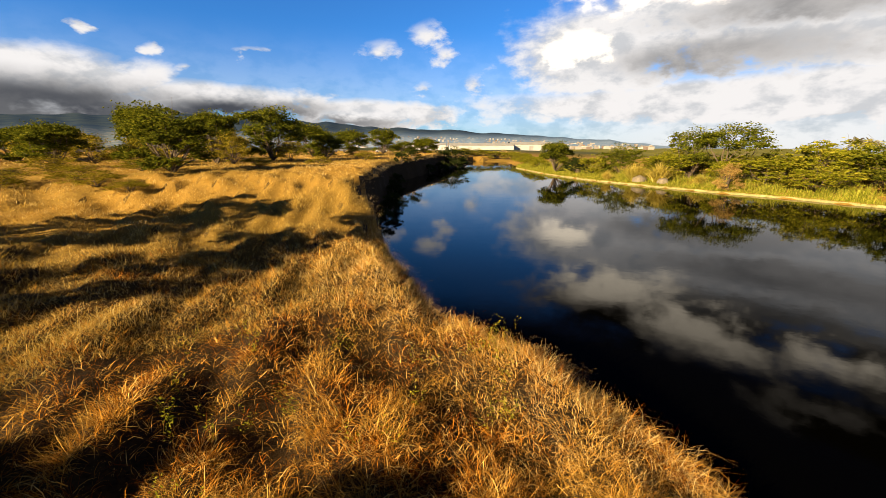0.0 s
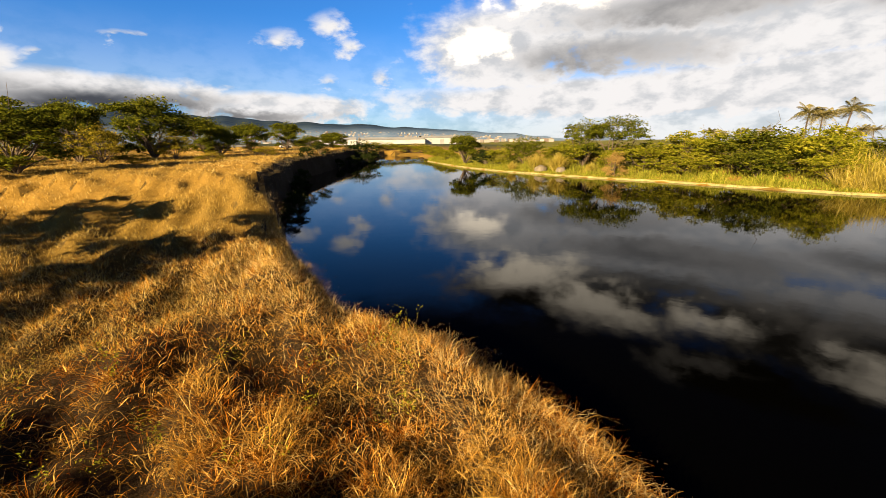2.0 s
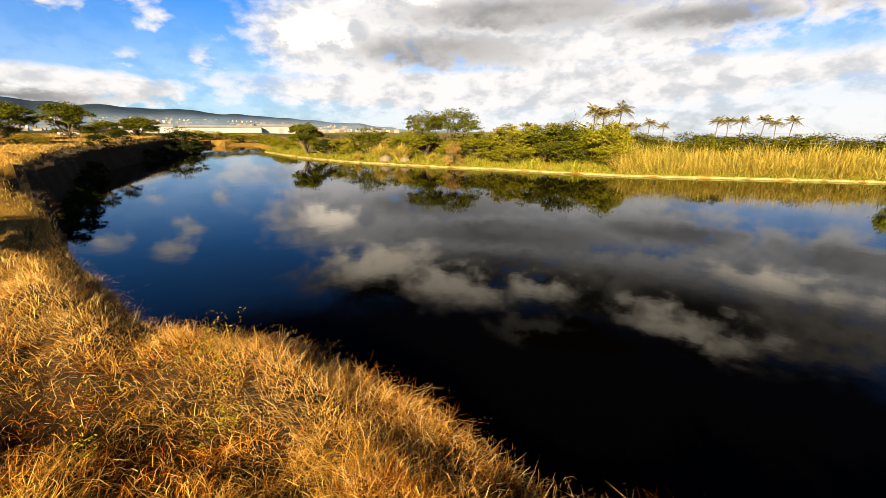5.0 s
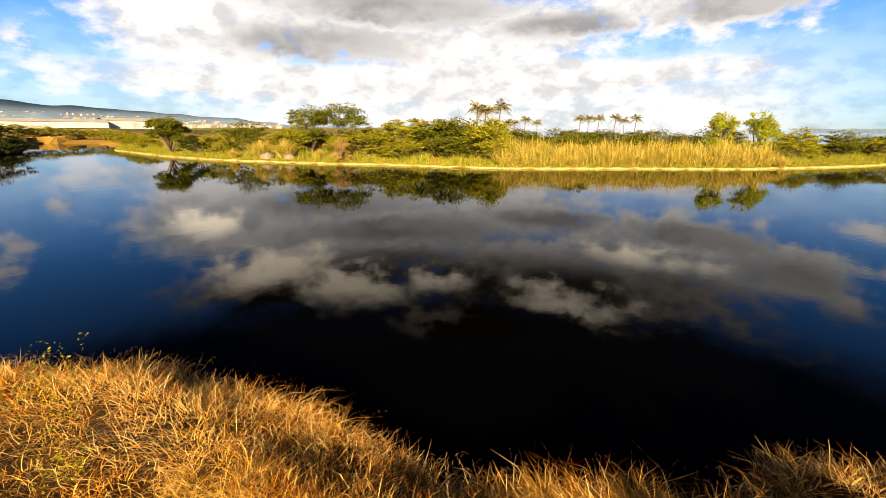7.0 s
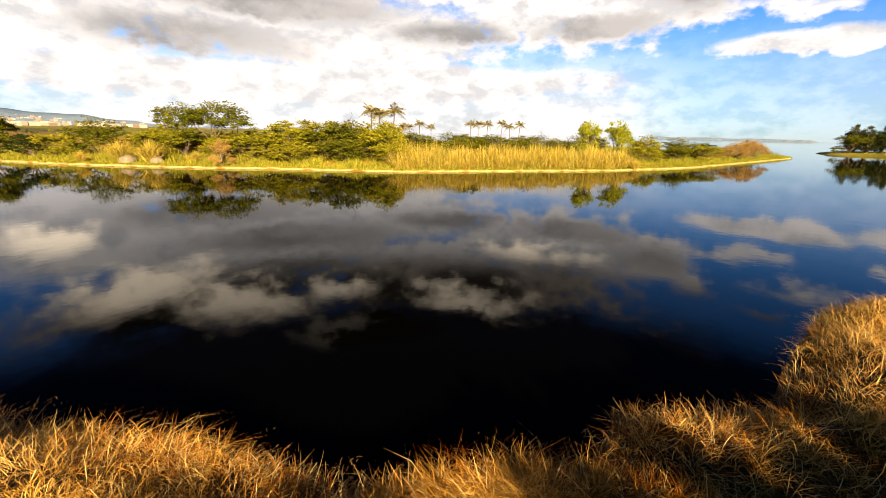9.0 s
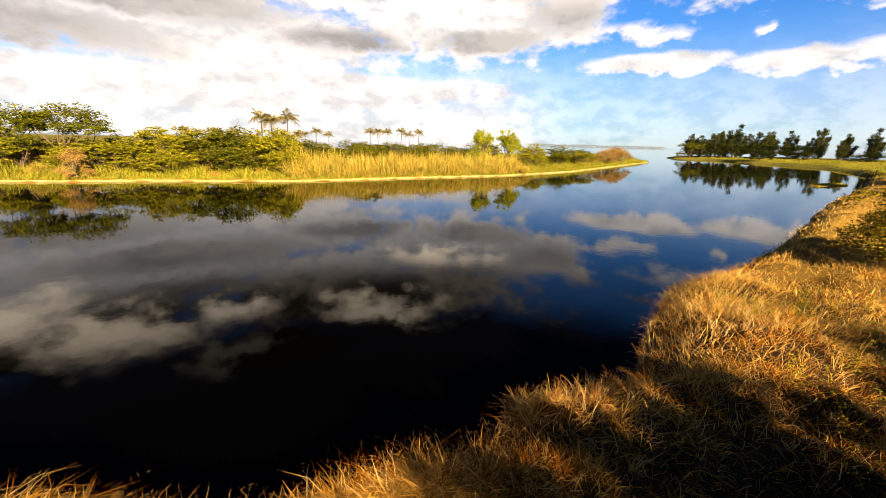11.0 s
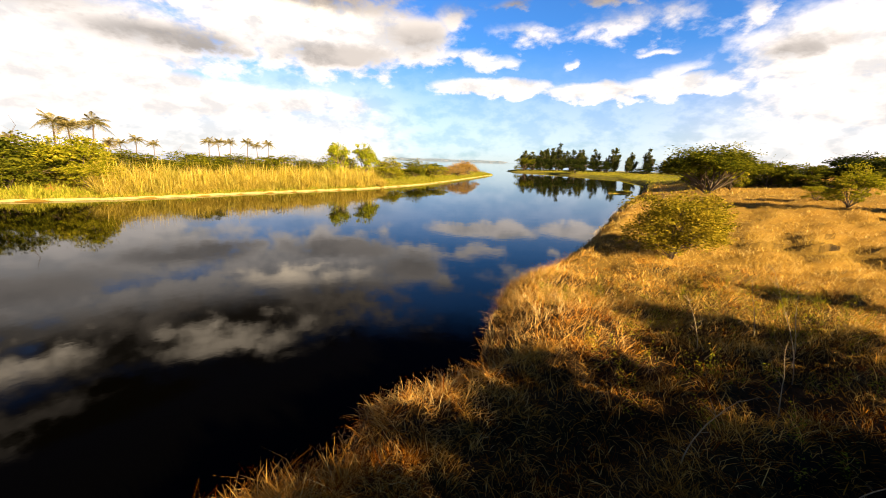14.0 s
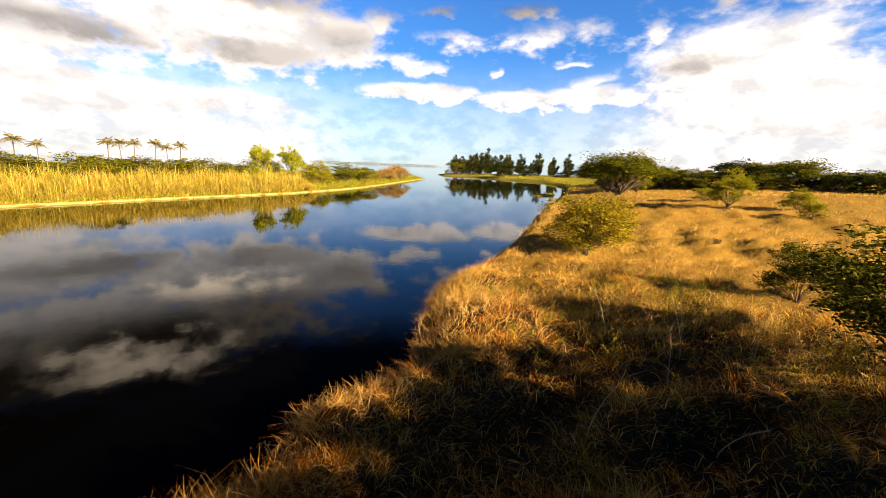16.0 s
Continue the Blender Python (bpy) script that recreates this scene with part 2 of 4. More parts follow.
EARTH, WATER, HILL = ground_material(), water_material(), hill_material()
STRAW = leafy("dry_grass", ((0.0, (0.024, 0.005, 0.001)), (0.40, (0.14, 0.033, 0.002)), (0.68, (0.46, 0.195, 0.020)), (1.0, (0.66, 0.475, 0.165))), 0.18, 0.75, (0.49, 0.32, 0.065), 0.4, 0.06)
PALE = leafy("bleached_straw", ((0.0, (0.231, 0.166, 0.0828)), (1.0, (0.394, 0.334, 0.222))), 0.2, 0.5, (0.278, 0.185, 0.0828), 0.4)
# paler copy of the dry grass: bright sun on the knolls put into its colour
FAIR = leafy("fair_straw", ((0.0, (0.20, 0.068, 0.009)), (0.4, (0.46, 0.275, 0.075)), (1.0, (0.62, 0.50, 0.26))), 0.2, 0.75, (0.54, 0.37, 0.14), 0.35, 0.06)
MEADOW = leafy("faded_meadow_grass", ((0.0, (0.143, 0.0647, 0.00817)), (0.5, (0.435, 0.279, 0.0579)), (1.0, (0.531, 0.435, 0.211))), 0.2, 0.12, (0.245, 0.177, 0.034), 0.5, 0.04)
REED = leafy("yellow_reed", ((0.0, (0.203, 0.16, 0.0213)), (0.5, (0.372, 0.293, 0.0532)), (1.0, (0.437, 0.362, 0.117))), 0.35, 0.3, (0.16, 0.175, 0.0319), 0.5)
SEDGE = leafy("green_bank_grass", ((0.0, (0.0776, 0.0992, 0.00828)), (0.5, (0.189, 0.2, 0.0222)), (1.0, (0.311, 0.289, 0.0499))), 0.35, 0.25, (0.189, 0.183, 0.0334), 0.5)
LEAF_YELLOW = leafy("yellow_green_leaf", ((0.0, (0.0788, 0.0935, 0.00591)), (0.5, (0.196, 0.202, 0.0148)), (1.0, (0.325, 0.285, 0.0393))), 0.4, 0.5, (0.0986, 0.113, 0.00739), 0.5)
LEAF_GREEN = leafy("green_leaf", ((0.0, (0.0231, 0.0347, 0.00371)), (0.5, (0.079, 0.0927, 0.00828)), (1.0, (0.175, 0.171, 0.0185))), 0.4, 0.5, (0.0742, 0.0877, 0.0139), 0.5)
LEAF_OLIVE = leafy("olive_leaf", ((0.0, (0.035, 0.036, 0.004)), (0.5, (0.15, 0.135, 0.012)), (1.0, (0.38, 0.31, 0.04))), 0.3, 0.9, (0.22, 0.16, 0.02), 0.5)
LEAF_SHRUB = leafy("shrub_leaf", ((0.0, (0.0136, 0.0204, 0.00272)), (0.6, (0.051, 0.0579, 0.00681)), (1.0, (0.177, 0.17, 0.034))), 0.25, 0.5, (0.034, 0.0408, 0.00681), 0.5, 0.08)
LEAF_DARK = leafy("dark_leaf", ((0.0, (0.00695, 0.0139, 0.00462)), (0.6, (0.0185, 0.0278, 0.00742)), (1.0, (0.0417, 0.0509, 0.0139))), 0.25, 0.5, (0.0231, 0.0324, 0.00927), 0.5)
LEAF_BRIGHT = leafy("bright_leaf", ((0.0, (0.0992, 0.134, 0.00828)), (0.5, (0.222, 0.256, 0.0166)), (1.0, (0.344, 0.334, 0.0444))), 0.4, 0.6, (0.0992, 0.139, 0.0166), 0.4)
LEAF_RUST = leafy("rust_leaf", ((0.0, (0.181, 0.106, 0.0319)), (0.5, (0.293, 0.192, 0.0639)), (1.0, (0.372, 0.267, 0.101))), 0.35, 0.6, (0.148, 0.117, 0.0319), 0.4)
FROND = leafy("palm_frond", ((0.0, (0.0462, 0.0509, 0.0185)), (0.5, (0.13, 0.121, 0.0462)), (1.0, (0.254, 0.213, 0.102))), 0.3, 0.5, (0.121, 0.0927, 0.0371), 0.3)
LEAF_NEEDLE = leafy("casuarina_needle", ((0.0, (0.0116, 0.0185, 0.00648)), (0.6, (0.0371, 0.0462, 0.0139)), (1.0, (0.0828, 0.0877, 0.0278))), 0.3, 0.1, (0.0231, 0.0324, 0.00927), 0.5)
BARK = plain("grey_brown_bark", (0.0462, 0.0324, 0.0208), (0.111, 0.0828, 0.0555), 2.0, 0.9, 0.6)
DEADWOOD = plain("bleached_twig", (0.139, 0.106, 0.0648), (0.254, 0.208, 0.139), 4.0, 0.9)
ROCK = plain("pale_rock", (0.0817, 0.0681, 0.0476), (0.163, 0.136, 0.102), 1.5, 0.9, 0.8, 9.0)
WHITE = plain("white_cladding", (0.324, 0.329, 0.334), (0.38, 0.38, 0.371), 0.3, 0.6)
ROOF = plain("grey_roof", (0.208, 0.213, 0.222), (0.287, 0.287, 0.287), 0.2, 0.5)
MAT = plain("dead_reed_mat", (0.178, 0.158, 0.0525), (0.289, 0.257, 0.115), 1.5, 0.9, 0.5, 12.0)


# ---- mesh helpers ----
def mesh_of(name, verts, faces, mat, smooth=False):
    verts, faces = np.asarray(verts, np.float32).reshape(-1, 3), np.asarray(faces, np.int32)
    me = bpy.data.meshes.new(name)
    me.vertices.add(len(verts))
    me.vertices.foreach_set("co", verts.ravel())
    me.loops.add(faces.size)
    me.loops.foreach_set("vertex_index", faces.ravel())
    me.polygons.add(len(faces))
    me.polygons.foreach_set("loop_start", np.arange(0, faces.size, faces.shape[1], dtype=np.int32))
    me.polygons.foreach_set("use_smooth", np.full(len(faces), smooth))
    me.materials.append(mat)
    me.update(calc_edges=True)
    return me


def part(name, me, parent, label=""):
    ob = new(name, me)
    ob.parent = parent
    return tagged(ob, label)


def thing(name, x, y, z, label, category, group=""):
    ob = new(name)
    ob.empty_display_size = 0.3
    ob.location = (x, y, z)
    return tagged(ob, label, category, group)


def join(pieces):
    """Verts and faces of several pieces as one."""
    vs, fs, n = [], [], 0
    for v, f in pieces:
        vs.append(np.asarray(v, float).reshape(-1, 3)), fs.append(np.asarray(f, int) + n)
        n += len(vs[-1])
    return np.concatenate(vs), np.concatenate(fs)


def tube(points, radii, sides=6):
    """A tapered limb along points; quads only."""
    points, radii = np.asarray(points, float), np.asarray(radii, float)
    way = np.gradient(points, axis=0)
    way /= np.linalg.norm(way, axis=1, keepdims=True) + 1e-9
    a = np.cross(way, (0.31, 0.95, 0.02))
    a /= np.linalg.norm(a, axis=1, keepdims=True) + 1e-9
    b = np.cross(way, a)
    ang = np.arange(sides) * 2 * np.pi / sides
    ring = points[:, None] + radii[:, None, None] * (a[:, None] * np.cos(ang)[None, :, None] + b[:, None] * np.sin(ang)[None, :, None])
    n = len(points)
    i, j = np.meshgrid(np.arange(n - 1), np.arange(sides), indexing="ij")
    k = (j + 1) % sides
    f = np.stack([i * sides + j, i * sides + k, (i + 1) * sides + k, (i + 1) * sides + j], -1).reshape(-1, 4)
    return ring.reshape(-1, 3), f


def leaves(rng, centres, size, flat=0.6):
    """A quad leaf, folded a little, at each centre."""
    n = len(centres)
    a = rng.normal(size=(n, 3))
    a[:, 2] *= flat
    a /= np.linalg.norm(a, axis=1, keepdims=True)
    b = np.cross(a, rng.normal(size=(n, 3)))
    b /= np.linalg.norm(b, axis=1, keepdims=True) + 1e-9
    s = size * rng.uniform(0.5, 1.3, (n, 1))
    up = np.cross(a, b) * s * 0.25
    v = np.stack([centres - a * s, centres - b * s * 0.45 + up, centres + a * s, centres + b * s * 0.45 + up], 1)
    return v.reshape(-1, 3), np.arange(4 * n).reshape(-1, 4)


def blades(rng, base, h, w, lean_to, lean):
    """Bent grass blades: three triangles each."""
    n = len(base)
    to = np.stack([np.cos(lean_to), np.sin(lean_to), np.zeros(n)], -1)
    s = rng.uniform(0, 2 * np.pi, n)
    side = np.stack([np.cos(s), np.sin(s), np.zeros(n)], -1) * (w / 2)[:, None]
    up = np.array([0, 0, 1.0])
    h, lean = h[:, None], lean[:, None]
    mid = base + up * h * (0.62 - 0.22 * lean) + to * h * lean * 0.42
    tip = base + up * h * (1.0 - 0.62 * lean) + to * h * lean * 1.15
    v = np.stack([base - side, base + side, mid - side * 0.8, mid + side * 0.8, tip], 1)
    i = np.arange(n)[:, None] * 5
    f = np.concatenate([i + [0, 1, 3], i + [0, 3, 2], i + [2, 3, 4]], 0)
    return v.reshape(-1, 3), f


def straws(rng, base, h, w, lean_to, lean):
    """Arching straws that droop over: five triangles each."""
    n = len(base)
    to = np.stack([np.cos(lean_to), np.sin(lean_to), np.zeros(n)], -1)
    s = rng.uniform(0, 2 * np.pi, n)
    side = np.stack([np.cos(s), np.sin(s), np.zeros(n)], -1) * (w / 2)[:, None]
    veer = np.stack([-to[:, 1], to[:, 0], np.zeros(n)], -1) * rng.normal(0, 0.55, (n, 1))
    at, rows = base, [base]
    for k, turn in enumerate((0.62, 1.0, 1.38)):
        a = (lean * turn)[:, None]
        at = at + (h[:, None] / 3) * (np.cos(a) * np.array([0, 0, 1.0]) + np.sin(a) * (to + veer * k))
        rows.append(at)
    v = np.stack([rows[0] - side, rows[0] + side, rows[1] - side, rows[1] + side, rows[2] - side * 0.7, rows[2] + side * 0.7, rows[3]], 1)
    i = np.arange(n)[:, None] * 7
    f = np.concatenate([i + [0, 1, 3], i + [0, 3, 2], i + [2, 3, 5], i + [2, 5, 4], i + [4, 5, 6]], 0)
    return v.reshape(-1, 3), f


# ---- the plan: banks of the river ----
NEAR_BANK = [(222, -54), (211, -56), (204, -66), (178, -73), (147, -79), (108, -66), (76, -47), (44, -24.5), (23, -11.2), (17.8, -7.3), (14.7, -4.4), (11.1, -3.0), (8.8, -2.25),
             (8.0, -1.15), (7.45, 0.0), (6.6, 0.1), (5.75, 0.45), (5.2, 1.3), (4.45, 2.5), (4.15, 3.6), (3.65, 4.8), (3.1, 6.0), (2.8, 7.5),
             (2.0, 8.7), (0.7, 9.6), (-0.2, 11.0), (-0.9, 12.9), (-1.8, 15.8), (-3.1, 19.5), (-4.3, 25), (-5.9, 29.5), (-6.0, 36), (-6.6, 43), (-7.6, 52), (-6.9, 64), (-4.6, 78), (-2.6, 92), (4.6, 121), (7.5, 145)]
FAR_BANK = [(19, 141), (18.4, 112), (16, 98), (18.2, 75), (21.5, 62), (25.7, 53), (30, 45), (33.5, 40.5), (37.5, 32.5), (41, 26.5), (46, 21.5), (50, 18), (55, 13),
            (62, 6), (72, -0.5), (80, -5), (106, -15.5), (146, -31.5), (151, -29)]
COAST = [(168, 10), (180, 80), (240, 220), (420, 500), (900, 1100), (2600, 4400), (-4400, 4400), (-4400, -4400), (700, -4400), (330, -400), (245, -60)]
LAND = np.array(NEAR_BANK + FAR_BANK + COAST, float)


def chain_distance(p, chain):
    c = np.asarray(chain, float)
    best = np.full(len(p), 1e9)
    for a, b in zip(c[:-1], c[1:]):
        ab = b - a
        t = np.clip(((p - a) @ ab) / (ab @ ab), 0, 1)
        best = np.minimum(best, np.hypot(*(p - a - t[:, None] * ab).T))
    return best


def inside(p):
    hit = np.zeros(len(p), bool)
    for (x1, y1), (x2, y2) in zip(LAND, np.roll(LAND, -1, 0)):
        if y1 != y2:
            across = (p[:, 1] > y1) != (p[:, 1] > y2)
            hit ^= across & (p[:, 0] < x1 + (p[:, 1] - y1) * (x2 - x1) / (y2 - y1))
    return hit


def smooth(x, a, b):
    t = np.clip((x - a) / (b - a), 0, 1)
    return t * t * (3 - 2 * t)


def waves(p, size, seed):
    """Cheap smooth bumps between -1 and 1."""
    r = np.random.RandomState(seed)
    out = 0
    for k in range(6):
        d, f, ph = r.uniform(0, 2 * np.pi), r.uniform(0.6, 1.8) / size, r.uniform(0, 6.28)
        out = out + np.sin((p[:, 0] * np.cos(d) + p[:, 1] * np.sin(d)) * f * 6.28 + ph)
    return out / 3.0


def hummock(p):
    """Knee-high mounds under the bank's grass."""
    return 0.20 * np.clip(waves(p, 2.3, 3) + 0.6, 0, 2.0)


def plan(p):
    """Signed distances to the near bank, the far bank and the shore (positive on land), and the distance from the camera's stand."""
    sign = np.where(inside(p), 1.0, -1.0)
    dn, df, dc = chain_distance(p, NEAR_BANK), chain_distance(p, FAR_BANK), chain_distance(p, [FAR_BANK[-1]] + COAST + [NEAR_BANK[0]])
    return sign * dn, sign * df, sign * dc, np.hypot(p[:, 0] - 1, p[:, 1])


def height(p):
    p = np.asarray(p, float)
    dn, df, dc, r = plan(p)
    upstream = smooth(p[:, 1], 14, 40)
    knoll = 0.34 * np.exp(-((p[:, 0] - 1.9) ** 2 + (p[:, 1] - 7.7) ** 2) / 0.9) + 0.15 * np.exp(-((p[:, 0] - 6.9) ** 2 + (p[:, 1] + 0.9) ** 2) / 0.5)
    knoll = knoll + 0.30 * np.exp(-((p[:, 0] + 1.9) ** 2 + (p[:, 1] - 12.2) ** 2) / 2.2) + 0.22 * np.exp(-((p[:, 0] - 2.4) ** 2 + (p[:, 1] - 5.6) ** 2) / 1.4) + 0.35 * np.exp(-((p[:, 0] - 10.4) ** 2 + (p[:, 1] + 4.7) ** 2) / 1.8)
    mounds = knoll + hummock(p) * smooth(r, 1, 5) * (1 - smooth(r, 32, 60))
    top = 0.68 + mounds + 1.15 * upstream * (1 - smooth(p[:, 1], 96, 128)) + 1.5 * np.maximum(smooth(dn, 4, 38) * (1 - 0.75 * smooth(p[:, 0], 80, 130)), 0.85 * smooth(p[:, 1], 19, 31) * (1 - smooth(p[:, 1], 100, 135))) + (1.3 * smooth(dn, 1, 12) * smooth(r, 28, 58) * smooth(p[:, 0], 10, 30) + 0.9 * smooth(r, 60, 150)) * (1 - 0.85 * smooth(p[:, 0], 80, 130)) + 0.3 * waves(p, 35.0, 4) * smooth(dn, 8, 40)
    steep = 0.5 * upstream
    face = (0.62 + 0.38 * steep) * smooth(dn, 0.0, 0.34) + (0.38 - 0.38 * steep) * smooth(dn, 0.2, 1.6)
    wall = np.where(dn < 0, -0.9 + 0.6 * smooth(dn, -1.0, 0.0), -0.3 + (top + 0.3) * face)
    rise = np.where(df < 0, -0.9 + 0.85 * smooth(df, -2.5, 0), -0.05 + 0.30 * smooth(df, 0, 0.5) + 0.55 * smooth(df, 0.5, 9) + 0.1 * waves(p, 6.0, 5) * smooth(df, 0, 4))
    shore = np.where(dc < 0, -0.9, -0.1 + 1.0 * smooth(dc, 0, 8) + 6 * smooth(dc, 4, 50))
    out = np.where(np.abs(dn) < np.abs(df), wall, rise)
    blend = smooth(np.abs(df) - np.abs(dn), -12, 12)
    land = np.minimum(wall * blend + rise * (1 - blend), shore)
    out = np.where(dn > 0, np.where(dn + df > 40, land, np.where(dn < df, wall, rise)), out)
    out = np.where((dn < 0) & (np.abs(dc) < 60) & (np.abs(dc) < np.abs(dn)), -0.9, out)
    # a mud bar off the near bank
    a, c = (p[:, 0] - 71) * 0.62 - (p[:, 1] + 39.5) * 0.78, (p[:, 0] - 71) * 0.78 + (p[:, 1] + 39.5) * 0.62
    return np.maximum(out, 0.42 * np.exp(-(a / 6.0) ** 2 - (c / 1.4) ** 2) - 0.22)


def build_ground():
    az = np.radians(np.arange(0, 360, 0.72))
    r = 0.35 * (4700 / 0.35) ** (np.arange(301) / 300)
    A, R = np.meshgrid(az, r)
    xy = np.stack([1 + (R * -np.sin(A)).ravel(), (R * np.cos(A)).ravel()], -1)
    v = np.concatenate([xy, height(xy)[:, None]], 1)
    n = len(az)
    i, j = np.meshgrid(np.arange(len(r) - 1), np.arange(n), indexing="ij")
    k = (j + 1) % n
    f = np.stack([i * n + j, (i + 1) * n + j, (i + 1) * n + k, i * n + k], -1).reshape(-1, 4)
    v = np.concatenate([v, [[1, 0, height([[1.0, 0.0]])[0]]]])
    ring = np.arange(n)
    cap = np.stack([np.full(n // 2, len(v) - 1), ring[0::2], ring[1::2], (ring[0::2] + 2) % n], -1)
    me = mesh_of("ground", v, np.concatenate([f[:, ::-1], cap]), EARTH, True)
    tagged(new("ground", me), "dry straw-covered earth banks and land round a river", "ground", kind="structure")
    a = np.linspace(0, 2 * np.pi, 65)[:-1]
    rim = np.stack([1 + 4800 * np.cos(a), 4800 * np.sin(a), np.zeros(64)], -1)
    me = bpy.data.meshes.new("water")
    me.from_pydata(rim.tolist(), [], [list(range(64))])
    me.materials.append(WATER)
    tagged(new("water", me), "calm dark river water mirroring clouds and banks", "water", kind="structure")


build_ground()


def hills():
    """The mountain flank far behind the river's head."""
    az = np.arange(75, -42, -0.4)
    crest = np.interp(az, [-42, -30, -28, -22, -15, -8, 0, 7.4, 12, 18, 27, 32, 39, 48, 75], [-0.6, -0.4, 0.0, 0.7, 1.3, 1.8, 2.2, 2.5, 2.8, 3.1, 3.5, 3.7, 3.3, 3.0, 3.0])
    rng = np.random.RandomState(5)
    crest = crest + np.interp(az, np.arange(-42, 76, 1.5), rng.uniform(-0.13, 0.13, 79))
    rows = []
    for k, d in enumerate((1100, 1500, 2000, 2600, 3300, 4200)):
        share = (0.0, 0.16, 0.36, 0.6, 0.85, 1.0)[k]
        a = np.radians(az)
        z = 4.7 + np.tan(np.radians(np.maximum(crest, -0.6) * share)) * d + 6 * waves(np.stack([az * 9 + k * 50, az * 0 + k], -1), 30, k)
        z = z if k else z * 0 - 2
        rows.append(np.stack([-np.sin(a) * d, np.cos(a) * d, z], -1))
    n = len(az)
    i, j = np.meshgrid(np.arange(len(rows) - 1), np.arange(n - 1), indexing="ij")
    f = np.stack([i * n + j, i * n + j + 1, (i + 1) * n + j + 1, (i + 1) * n + j], -1).reshape(-1, 4)
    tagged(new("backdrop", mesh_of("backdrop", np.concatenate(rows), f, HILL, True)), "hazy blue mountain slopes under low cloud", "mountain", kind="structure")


hills()


# ---- grasses ----
def scatter(rng, n, r0, r1, az0=62.0, az1=-162.0):
    """Points on land, dense near the stand."""
    r = np.sqrt(rng.uniform(r0 ** 2, r1 ** 2, n)) if r1 < 5 else r0 * (r1 / r0) ** rng.uniform(0, 1, n)
    a = np.radians(rng.uniform(az1, az0, n))
    return np.stack([1 - r * np.sin(a), r * np.cos(a)], -1), r


def stuff(name, v, f, mat, label, category):
    return tagged(new(name, mesh_of(name, v, f, mat)), label, category, kind="stuff")


def along(chain, s):
    c = np.asarray(chain, float)
    lens = np.r_[0, np.cumsum(np.hypot(*np.diff(c, axis=0).T))]
    s = np.asarray(s) * lens[-1]
    xy = np.stack([np.interp(s, lens, c[:, 0]), np.interp(s, lens, c[:, 1])], -1)
    e = 0.5
    a = np.stack([np.interp(s + e, lens, c[:, 0]) - np.interp(s - e, lens, c[:, 0]), np.interp(s + e, lens, c[:, 1]) - np.interp(s - e, lens, c[:, 1])], -1)
    a /= np.linalg.norm(a, axis=1, keepdims=True) + 1e-9
    return xy, np.stack([-a[:, 1], a[:, 0]], -1)


